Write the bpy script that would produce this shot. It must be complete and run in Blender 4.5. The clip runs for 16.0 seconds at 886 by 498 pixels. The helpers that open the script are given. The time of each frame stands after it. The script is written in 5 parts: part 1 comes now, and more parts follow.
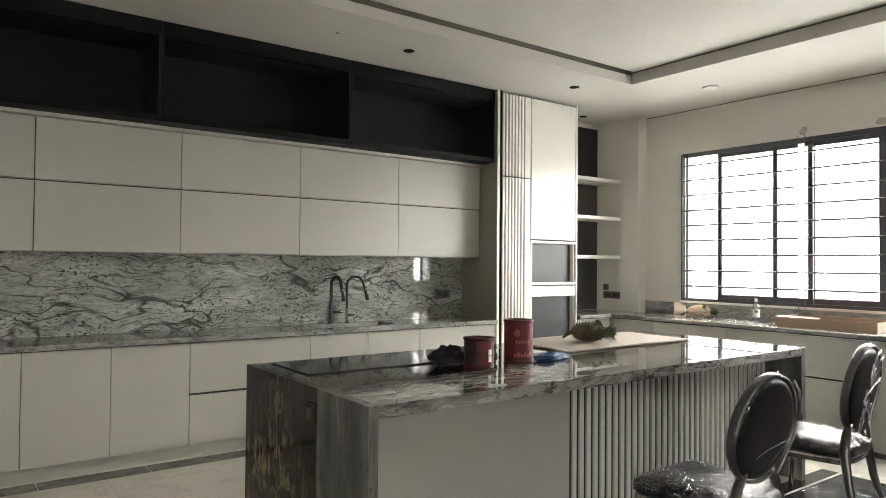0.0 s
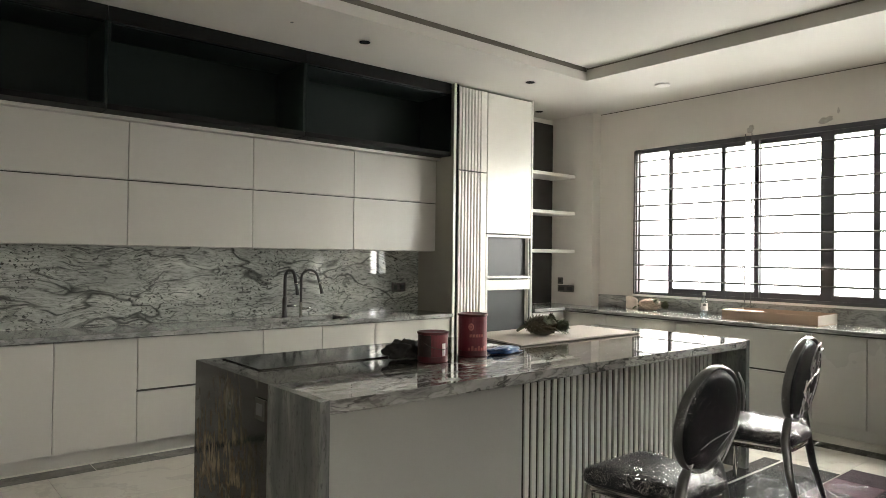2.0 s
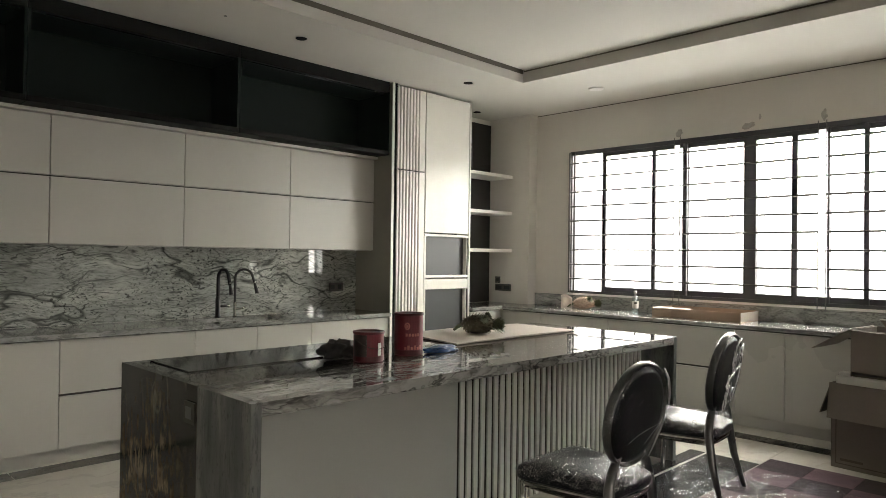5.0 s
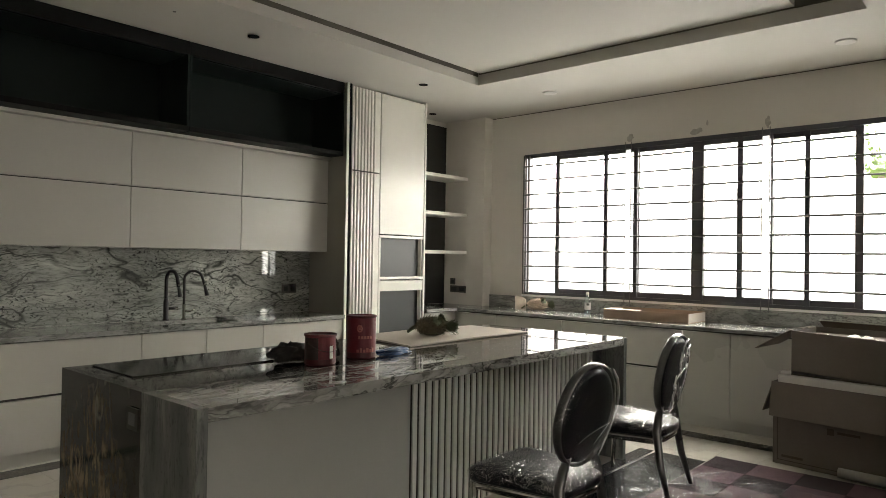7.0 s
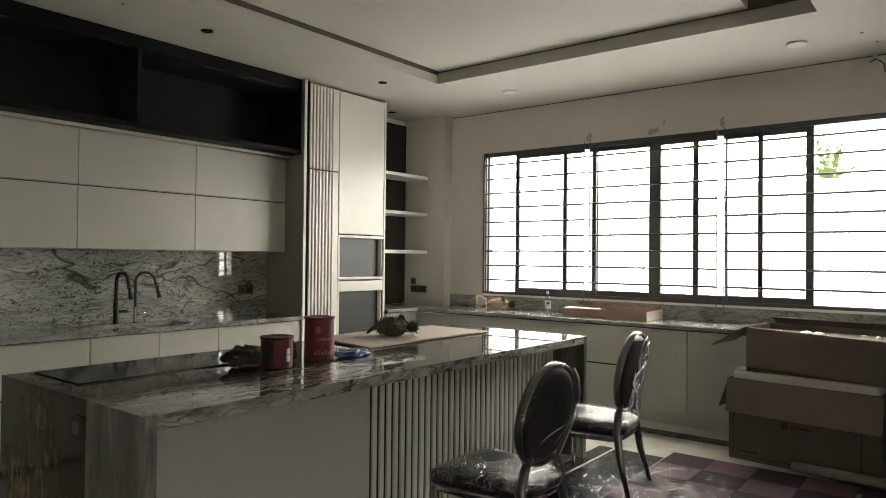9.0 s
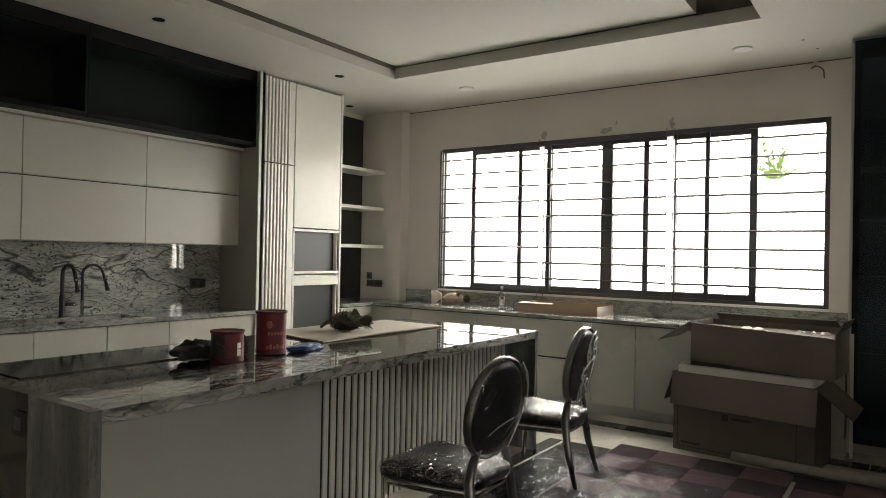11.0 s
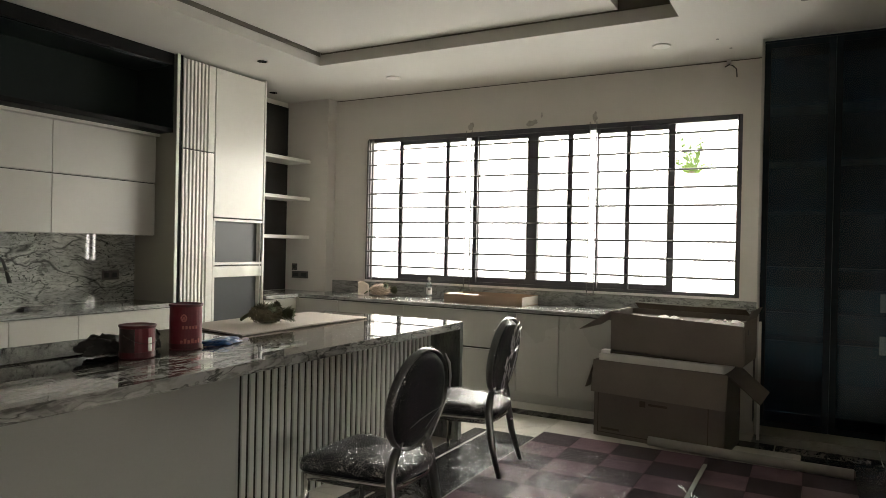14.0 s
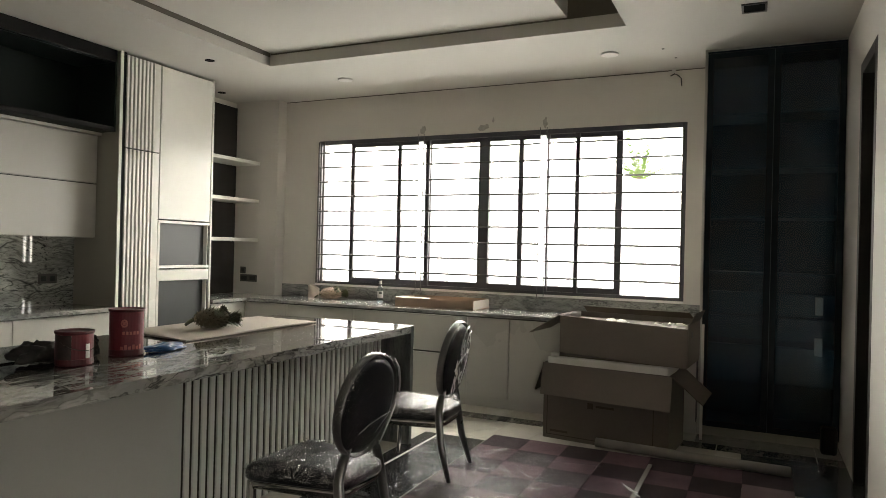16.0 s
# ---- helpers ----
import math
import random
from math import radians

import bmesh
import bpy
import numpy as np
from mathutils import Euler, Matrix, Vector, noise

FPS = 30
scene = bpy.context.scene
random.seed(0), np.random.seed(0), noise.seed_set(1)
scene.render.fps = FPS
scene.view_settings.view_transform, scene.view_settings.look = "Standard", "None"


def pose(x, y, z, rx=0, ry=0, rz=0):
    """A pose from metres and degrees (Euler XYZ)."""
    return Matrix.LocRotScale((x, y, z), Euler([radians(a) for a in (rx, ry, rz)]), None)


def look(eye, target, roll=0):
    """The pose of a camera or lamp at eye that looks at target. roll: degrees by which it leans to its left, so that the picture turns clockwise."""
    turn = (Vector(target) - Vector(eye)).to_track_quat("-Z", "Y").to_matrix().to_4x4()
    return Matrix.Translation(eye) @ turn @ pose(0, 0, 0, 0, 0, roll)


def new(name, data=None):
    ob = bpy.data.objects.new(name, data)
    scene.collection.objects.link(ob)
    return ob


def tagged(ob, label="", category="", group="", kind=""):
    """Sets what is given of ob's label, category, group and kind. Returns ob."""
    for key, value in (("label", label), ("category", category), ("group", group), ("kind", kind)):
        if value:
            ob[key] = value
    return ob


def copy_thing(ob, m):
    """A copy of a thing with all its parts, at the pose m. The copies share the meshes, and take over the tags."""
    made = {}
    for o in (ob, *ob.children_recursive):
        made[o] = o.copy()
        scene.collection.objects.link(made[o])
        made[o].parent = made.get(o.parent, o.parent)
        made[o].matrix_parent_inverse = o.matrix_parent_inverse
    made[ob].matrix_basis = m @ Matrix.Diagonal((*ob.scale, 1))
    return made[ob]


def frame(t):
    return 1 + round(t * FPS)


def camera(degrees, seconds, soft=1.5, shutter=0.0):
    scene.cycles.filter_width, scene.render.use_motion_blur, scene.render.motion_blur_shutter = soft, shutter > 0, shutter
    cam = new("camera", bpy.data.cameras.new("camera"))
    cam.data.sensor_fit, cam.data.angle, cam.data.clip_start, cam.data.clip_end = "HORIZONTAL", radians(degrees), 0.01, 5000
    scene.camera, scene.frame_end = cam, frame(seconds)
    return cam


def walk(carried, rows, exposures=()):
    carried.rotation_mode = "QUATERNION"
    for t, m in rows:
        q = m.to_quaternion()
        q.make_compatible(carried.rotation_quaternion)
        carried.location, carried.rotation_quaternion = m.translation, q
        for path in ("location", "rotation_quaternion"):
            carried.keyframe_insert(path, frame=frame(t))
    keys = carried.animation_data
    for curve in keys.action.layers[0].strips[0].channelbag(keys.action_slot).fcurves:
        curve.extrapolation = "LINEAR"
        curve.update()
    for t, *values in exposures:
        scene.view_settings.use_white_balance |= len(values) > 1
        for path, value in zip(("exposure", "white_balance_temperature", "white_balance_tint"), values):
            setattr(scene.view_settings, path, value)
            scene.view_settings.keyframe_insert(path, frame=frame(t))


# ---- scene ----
cam = camera(66.2, 16.0, soft=0.6)
PATH = [
    (0, (0.49, 0.296, 1.435), (1.677, 1.905, 1.477), 0.5),
    (0.5, (0.496, 0.298, 1.434), (1.708, 1.889, 1.468), 0.4),
    (1, (0.502, 0.305, 1.435), (1.738, 1.877, 1.453), 0.5),
    (1.5, (0.529, 0.325, 1.439), (1.788, 1.879, 1.457), 0.8),
    (2, (0.51, 0.293, 1.44), (1.795, 1.825, 1.463), 0.7),
    (2.5, (0.513, 0.287, 1.441), (1.846, 1.778, 1.465), 0.8),
    (3, (0.535, 0.308, 1.443), (1.9, 1.768, 1.471), 0.7),
    (3.5, (0.516, 0.278, 1.441), (1.888, 1.732, 1.467), 0.8),
    (6, (0.532, 0.268, 1.446), (1.994, 1.633, 1.469), 0.8),
    (6.5, (0.538, 0.261, 1.448), (2.023, 1.601, 1.473), 0.9),
    (7, (0.539, 0.263, 1.447), (2.041, 1.584, 1.475), 0.9),
    (7.5, (0.544, 0.263, 1.447), (2.068, 1.558, 1.473), 0.9),
    (8, (0.551, 0.26, 1.448), (2.091, 1.535, 1.476), 0.8),
    (8.5, (0.553, 0.263, 1.446), (2.107, 1.521, 1.476), 0.6),
    (9, (0.581, 0.291, 1.448), (2.156, 1.523, 1.476), 0.6),
    (11.5, (0.568, 0.237, 1.454), (2.228, 1.352, 1.471), 1.0),
    (12, (0.582, 0.238, 1.455), (2.257, 1.331, 1.477), 0.8),
    (12.5, (0.589, 0.233, 1.453), (2.291, 1.283, 1.468), 0.9),
    (13, (0.586, 0.214, 1.455), (2.312, 1.224, 1.464), 1.0),
    (13.5, (0.585, 0.205, 1.456), (2.322, 1.196, 1.454), 1.1),
    (14, (0.621, 0.227, 1.454), (2.375, 1.188, 1.445), 1.2),
    (14.5, (0.626, 0.227, 1.453), (2.4, 1.151, 1.452), 1.2),
    (15, (0.63, 0.224, 1.456), (2.421, 1.112, 1.453), 1.5),
    (15.5, (0.644, 0.23, 1.458), (2.45, 1.089, 1.459), 1.5),
    (16, (0.634, 0.216, 1.46), (2.45, 1.054, 1.463), 1.4),
]
walk(cam, [(t, look(eye, target, roll)) for t, eye, target, roll in PATH],
     exposures=((0.0, 0.78, 6880, 10), (2.0, 0.68, 6910, 10), (3.5, 0.49, 6950, 10), (6.5, 0.17, 7180, 10), (7.0, 0.10, 7200, 10), (8.0, 0.06, 7200, 10), (9.0, -0.04, 7200, 10), (11.5, -0.09, 7200, 10), (12.5, -0.07, 7200, 10), (14.0, 0.01, 7200, 10), (16.0, 0.07, 7200, 10)))

# ---- world, daylight, exposure ----
world = bpy.data.worlds.new("overcast_sky")
scene.world = world
world.use_nodes = True
wn = world.node_tree.nodes
sky = wn.new("ShaderNodeTexSky")
sky.sky_type = "NISHITA"
sky.sun_disc = False
sky.sun_elevation, sky.sun_rotation = radians(48), radians(100)
world.node_tree.links.new(sky.outputs[0], wn["Background"].inputs[0])
wn["Background"].inputs[1].default_value = 0.10
sun_data = bpy.data.lights.new("sun", "SUN")
sun_data.energy, sun_data.angle, sun_data.color = 0.8, radians(12), (1.0, 0.95, 0.88)
sun = new("sun", sun_data)
sun.matrix_world = look((14, 1, 14), (5, 3, 0))
SKY_GLOW = 22.0
# Strength of the unseen fill card behind the camera.
FILL_GLOW = 5.8


# ---- small building kit ----
def box(bm, x0, x1, y0, y1, z0, z1, bevel=0.0):
    made = bmesh.ops.create_cube(bm, size=1, matrix=Matrix.Translation(((x0 + x1) / 2, (y0 + y1) / 2, (z0 + z1) / 2))
                                 @ Matrix.Diagonal((abs(x1 - x0), abs(y1 - y0), abs(z1 - z0), 1)))
    if bevel:
        edges = list({e for v in made["verts"] for e in v.link_edges})
        bmesh.ops.bevel(bm, geom=edges, offset=bevel, segments=2, profile=0.5, affect="EDGES")
    return bm


def boxed(x0, x1, y0, y1, z0, z1, bevel=0.0):
    return box(bmesh.new(), x0, x1, y0, y1, z0, z1, bevel)


def rod(bm, a, b, r, seg=10, r2=None):
    a, b = Vector(a), Vector(b)
    turn = (b - a).to_track_quat("Z", "Y").to_matrix().to_4x4()
    bmesh.ops.create_cone(bm, cap_ends=True, segments=seg, radius1=r, radius2=r if r2 is None else r2, depth=(b - a).length,
                          matrix=Matrix.Translation((a + b) / 2) @ turn)
    return bm


def tube(points, radii, seg=10):
    """A closed tube through points, each ring with its own radius (or pair of radii)."""
    bm = bmesh.new()
    points = [Vector(p) for p in points]
    rings = []
    for i, p in enumerate(points):
        way = (points[min(i + 1, len(points) - 1)] - points[max(i - 1, 0)]).normalized()
        side = way.cross(Vector((0, 1, 0)) if abs(way.y) < 0.9 else Vector((1, 0, 0))).normalized()
        other = way.cross(side)
        r = radii[i] if isinstance(radii, (list, tuple)) else radii
        ra, rb = r if isinstance(r, (list, tuple)) else (r, r)
        rings.append([bm.verts.new(p + side * ra * math.cos(k * math.tau / seg) + other * rb * math.sin(k * math.tau / seg)) for k in range(seg)])
    for a, b in zip(rings, rings[1:]):
        for k in range(seg):
            bm.faces.new((a[k], a[(k + 1) % seg], b[(k + 1) % seg], b[k]))
    bm.faces.new(rings[0])
    bm.faces.new(rings[-1])
    bmesh.ops.recalc_face_normals(bm, faces=bm.faces)
    return bm


def lathe(profile, seg=28, centre=(0, 0, 0)):
    """Turned shape from (radius, height) pairs."""
    bm = bmesh.new()
    rings = [[bm.verts.new((centre[0] + r * math.cos(k * math.tau / seg), centre[1] + r * math.sin(k * math.tau / seg), centre[2] + z)) for k in range(seg)]
             for r, z in profile]
    for a, b in zip(rings, rings[1:]):
        for k in range(seg):
            bm.faces.new((a[k], a[(k + 1) % seg], b[(k + 1) % seg], b[k]))
    bm.faces.new(rings[0])
    bm.faces.new(rings[-1])
    bmesh.ops.recalc_face_normals(bm, faces=bm.faces)
    return bm


def slab(bm, corner, u, v, t):
    """A thin board from a corner and its two edges."""
    c, u, v = Vector(corner), Vector(u), Vector(v)
    w = u.cross(v).normalized() * t
    vs = [bm.verts.new(p) for p in (c, c + u, c + u + v, c + v, c + w, c + u + w, c + u + v + w, c + v + w)]
    for f in ((3, 2, 1, 0), (4, 5, 6, 7), (0, 1, 5, 4), (1, 2, 6, 5), (2, 3, 7, 6), (3, 0, 4, 7)):
        bm.faces.new([vs[i] for i in f])
    return bm


def finish(name, bm, material, smooth=False):
    mesh = bpy.data.meshes.new(name)
    bm.to_mesh(mesh)
    bm.free()
    mesh.materials.append(material)
    if smooth:
        for p in mesh.polygons:
            p.use_smooth = True
    return mesh


def origin(ob):
    at = Vector((0, 0, 0))
    while ob is not None:
        at += ob.location
        ob = ob.parent
    return at


def part(name, bm, material, parent, label="", local=False, smooth=False):
    """One mesh object under a thing or part; bm in world metres, or in the thing's own if local."""
    if not local:
        bmesh.ops.translate(bm, verts=bm.verts, vec=-origin(parent))
    ob = new(name, finish(name, bm, material, smooth))
    ob.parent = parent
    return tagged(ob, label)


def thing(name, at, label, category, group="", kind=""):
    ob = new(name)
    ob.empty_display_size = 0.1
    ob.location = at
    return tagged(ob, label, category, group, kind)


def solid(name, bm, material, label, category, group="", kind="", smooth=False):
    """A thing that is one mesh, its origin at the middle of its base."""
    lo = [min(v.co[i] for v in bm.verts) for i in range(3)]
    hi = [max(v.co[i] for v in bm.verts) for i in range(3)]
    at = Vector(((lo[0] + hi[0]) / 2, (lo[1] + hi[1]) / 2, lo[2]))
    bmesh.ops.translate(bm, verts=bm.verts, vec=-at)
    ob = new(name, finish(name, bm, material, smooth))
    ob.location = at
    return tagged(ob, label, category, group, kind)


# ---- materials ----
def base_mat(name, rough=0.5, metal=0.0):
    m = bpy.data.materials.new(name)
    m.use_nodes = True
    n = m.node_tree.nodes
    b = n["Principled BSDF"]
    b.inputs["Roughness"].default_value = rough
    b.inputs["Metallic"].default_value = metal
    return m, n, m.node_tree.links, b


def ramp(n, stops):
    r = n.new("ShaderNodeValToRGB")
    e = r.color_ramp.elements
    while len(e) < len(stops):
        e.new(0.5)
    for el, (p, c) in zip(e, stops):
        el.position, el.color = p, (*c, 1) if len(c) == 3 else c
    return r


def coords(n, l, scale=(1, 1, 1), rot=(0, 0, 0)):
    g = n.new("ShaderNodeNewGeometry")
    m = n.new("ShaderNodeMapping")
    m.inputs["Scale"].default_value = scale
    m.inputs["Rotation"].default_value = rot
    l.new(g.outputs["Position"], m.inputs["Vector"])
    return m.outputs["Vector"]


def noise_tex(n, l, vec, scale, detail=4, rough=0.55, dist=0.0):
    t = n.new("ShaderNodeTexNoise")
    t.inputs["Scale"].default_value, t.inputs["Detail"].default_value = scale, detail
    t.inputs["Roughness"].default_value, t.inputs["Distortion"].default_value = rough, dist
    l.new(vec, t.inputs["Vector"])
    return t


def bump(n, l, b, height, strength, distance=0.01):
    k = n.new("ShaderNodeBump")
    k.inputs["Strength"].default_value, k.inputs["Distance"].default_value = strength, distance
    l.new(height, k.inputs["Height"])
    l.new(k.outputs[0], b.inputs["Normal"])
    return k


def painted(name, colour, rough=0.5, vary=0.08, scale=1.3, grain=90.0, relief=0.06, metal=0.0, spec=0.5):
    """Paint, lacquer or board: broad cloudy wear, fine grain and a slight unevenness."""
    m, n, l, b = base_mat(name, rough, metal)
    b.inputs["Specular IOR Level"].default_value = spec
    vec = coords(n, l)
    big, small = noise_tex(n, l, vec, scale, 5), noise_tex(n, l, vec, grain, 2)
    mixv = n.new("ShaderNodeMath")
    mixv.operation = "MULTIPLY_ADD"
    l.new(small.outputs[0], mixv.inputs[0])
    mixv.inputs[1].default_value = 0.35
    l.new(big.outputs[0], mixv.inputs[2])
    r = ramp(n, [(0.35, [c * (1 - vary) for c in colour]), (0.95, [min(1, c * (1 + vary)) for c in colour])])
    l.new(mixv.outputs[0], r.inputs[0])
    l.new(r.outputs[0], b.inputs["Base Color"])
    rr = n.new("ShaderNodeMapRange")
    rr.inputs["To Min"].default_value, rr.inputs["To Max"].default_value = max(0.02, rough - 0.07), min(1, rough + 0.09)
    l.new(big.outputs[0], rr.inputs[0])
    l.new(rr.outputs[0], b.inputs["Roughness"])
    if relief:
        bump(n, l, b, small.outputs[0], relief, 0.004)
    return m


def marble(name, pale, mid, dark, stretch=(1, 1, 1), rot=(0, 0, 0), vein=2.2, rough=0.1, speck=0.5, strength=0.8, fine=0.0):
    """Polished stone: long warped veins, broad clouds and dark specks."""
    m, n, l, b = base_mat(name, rough)
    vec = coords(n, l, stretch, rot)
    warp = noise_tex(n, l, vec, 1.6, 5, 0.6)
    add = n.new("ShaderNodeVectorMath")
    add.operation = "MULTIPLY_ADD"
    l.new(warp.outputs["Color"], add.inputs[0])
    add.inputs[1].default_value = (0.9, 0.9, 0.9)
    l.new(vec, add.inputs[2])
    cloud = noise_tex(n, l, add.outputs[0], vein, 7, 0.62, 0.6)
    tone = ramp(n, [(0.30, dark), (0.43, mid), (0.52, pale), (0.66, [(a + c) / 2 for a, c in zip(pale, mid)]), (0.78, pale)])
    l.new(cloud.outputs[0], tone.inputs[0])
    thin = noise_tex(n, l, add.outputs[0], vein * 1.15, 4, 0.5, 1.2)
    line = ramp(n, [(0.470, (0, 0, 0)), (0.497, (1, 1, 1)), (0.503, (1, 1, 1)), (0.53, (0, 0, 0))])
    l.new(thin.outputs[0], line.inputs[0])
    mix = n.new("ShaderNodeMixRGB")
    l.new(tone.outputs[0], mix.inputs[1])
    mix.inputs[2].default_value = (*[c * 0.45 for c in dark], 1)
    half = n.new("ShaderNodeMath")
    half.operation = "MULTIPLY"
    half.inputs[1].default_value = strength
    l.new(line.outputs[0], half.inputs[0])
    l.new(half.outputs[0], mix.inputs[0])
    if fine:
        hair = noise_tex(n, l, add.outputs[0], vein * 3.1, 3, 0.5, 0.5)
        hairs = ramp(n, [(0.462, (0, 0, 0)), (0.5, (fine, fine, fine)), (0.538, (0, 0, 0))])
        l.new(hair.outputs[0], hairs.inputs[0])
        over = n.new("ShaderNodeMixRGB")
        l.new(hairs.outputs[0], over.inputs[0])
        l.new(mix.outputs[0], over.inputs[1])
        over.inputs[2].default_value = (*[c * 0.6 for c in dark], 1)
        mix = over
    dots = noise_tex(n, l, vec, 46, 2, 0.5)
    where = noise_tex(n, l, vec, 2.3, 3)
    prod = n.new("ShaderNodeMath")
    prod.operation = "MULTIPLY"
    l.new(dots.outputs[0], prod.inputs[0])
    l.new(where.outputs[0], prod.inputs[1])
    spot = ramp(n, [(0.34, (0, 0, 0)), (0.37, (speck, speck, speck))])
    l.new(prod.outputs[0], spot.inputs[0])
    mix2 = n.new("ShaderNodeMixRGB")
    l.new(spot.outputs[0], mix2.inputs[0])
    l.new(mix.outputs[0], mix2.inputs[1])
    mix2.inputs[2].default_value = (*[c * 0.35 for c in dark], 1)
    l.new(mix2.outputs[0], b.inputs["Base Color"])
    return m


def mathn(n, l, op, a, b):
    """A math node on two sockets, or a socket and a number."""
    k = n.new("ShaderNodeMath")
    k.operation = op
    for i, v in enumerate((a, b)):
        if isinstance(v, (int, float)):
            k.inputs[i].default_value = v
        else:
            l.new(v, k.inputs[i])
    return k.outputs[0]


def mapped(n, l, vec, scale=(1, 1, 1), rot=(0, 0, 0), at=(0, 0, 0)):
    m = n.new("ShaderNodeMapping")
    m.inputs["Scale"].default_value, m.inputs["Rotation"].default_value, m.inputs["Location"].default_value = scale, rot, at
    l.new(vec, m.inputs["Vector"])
    return m.outputs[0]


def warped(n, l, vec, scale, amount, detail=3):
    w = noise_tex(n, l, vec, scale, detail, 0.5)
    add = n.new("ShaderNodeVectorMath")
    add.operation = "MULTIPLY_ADD"
    l.new(w.outputs["Color"], add.inputs[0])
    add.inputs[1].default_value = amount
    l.new(vec, add.inputs[2])
    return add.outputs[0]


def over(n, l, mask, below, colour, mode="MIX"):
    k = n.new("ShaderNodeMixRGB")
    k.blend_type = mode
    l.new(mask, k.inputs[0])
    l.new(below, k.inputs[1])
    if isinstance(colour, tuple):
        k.inputs[2].default_value = (*colour, 1)
    else:
        l.new(colour, k.inputs[2])
    return k.outputs[0]


def grey(n, l, value, *stops):
    """A value remapped by (position, level) stops."""
    r = ramp(n, [(p, (v, v, v)) for p, v in stops])
    l.new(value, r.inputs[0])
    return r.outputs[0]


def wave_marble(name):
    """Grey-green slab stone on an upright wall: grain drawn out along the bedding, broken dark veins and patches of black flecks."""
    m, n, l, b = base_mat(name, 0.022)
    flat = coords(n, l)
    bent = warped(n, l, flat, 1.15, (0.42, 0.0, 0.42))
    bed = mapped(n, l, bent, (0.85, 1.0, 3.6), (0, radians(7), 0))
    broad = noise_tex(n, l, bed, 1.5, 3, 0.55)
    tone = ramp(n, [(0.30, (0.26, 0.274, 0.254)), (0.44, (0.33, 0.345, 0.32)), (0.56, (0.40, 0.414, 0.385)), (0.68, (0.52, 0.53, 0.495))])
    l.new(broad.outputs[0], tone.inputs[0])
    col = tone.outputs[0]
    # Grain and short dark dashes along the bedding.
    grain = noise_tex(n, l, mapped(n, l, bent, (13.0, 1.0, 48.0), (0, radians(5), 0)), 1.4, 5, 0.7)
    shade = ramp(n, [(0.32, (0.40, 0.40, 0.40)), (0.45, (0.90, 0.90, 0.90)), (0.64, (1.2, 1.2, 1.2))])
    l.new(grain.outputs[0], shade.inputs[0])
    mul = n.new("ShaderNodeMixRGB")
    mul.blend_type = "MULTIPLY"
    mul.inputs[0].default_value = 1.0
    l.new(col, mul.inputs[1])
    l.new(shade.outputs[0], mul.inputs[2])
    col = mul.outputs[0]
    dash = noise_tex(n, l, mapped(n, l, bent, (9.0, 1.0, 62.0), (0, radians(8), 0)), 1.0, 2, 0.5)
    where = noise_tex(n, l, bed, 1.9, 2, 0.5)
    dashes = mathn(n, l, "MULTIPLY", grey(n, l, dash.outputs[0], (0.59, 0.0), (0.64, 0.8)), grey(n, l, where.outputs[0], (0.42, 0.0), (0.56, 1.0)))
    col = over(n, l, dashes, col, (0.05, 0.054, 0.05))
    # Veins: thin, broken, in two directions.
    for rot, stretch, scale, width, force, seed in ((8, (0.8, 1, 3.4), 0.9, 0.007, 0.95, 0.0), (-6, (0.8, 1, 3.0), 1.7, 0.006, 0.8, 3.0),
                                                   (30, (0.7, 1, 2.4), 0.9, 0.007, 0.95, 7.0), (4, (0.9, 1, 4.4), 3.2, 0.009, 0.65, 11.0)):
        rough = warped(n, l, bent, 9.0, (0.035, 0.0, 0.03))
        v = noise_tex(n, l, mapped(n, l, rough, stretch, (0, radians(rot), 0), (seed, 0, seed)), scale, 3, 0.5)
        line = grey(n, l, v.outputs[0], (0.5 - width * 2.0, 0.0), (0.5 - width * 0.3, force), (0.5 + width * 0.2, force), (0.5 + width * 0.8, 0.0))
        gaps = noise_tex(n, l, flat, 3.1 + seed * 0.2, 3, 0.6)
        col = over(n, l, mathn(n, l, "MULTIPLY", line, grey(n, l, gaps.outputs[0], (0.36, 0.25), (0.54, 1.0))), col, (0.04, 0.044, 0.041))
    # Black flecks in patches.
    fleck = noise_tex(n, l, mapped(n, l, flat, (46.0, 30.0, 64.0), (0, radians(25), 0)), 1.0, 2, 0.5, 0.4)
    patch = noise_tex(n, l, flat, 2.1, 2)
    flecks = mathn(n, l, "MULTIPLY", grey(n, l, fleck.outputs[0], (0.59, 0.0), (0.64, 0.9)), grey(n, l, patch.outputs[0], (0.50, 0.0), (0.60, 1.0)))
    col = over(n, l, flecks, col, (0.022, 0.023, 0.021))
    l.new(col, b.inputs["Base Color"])
    return m


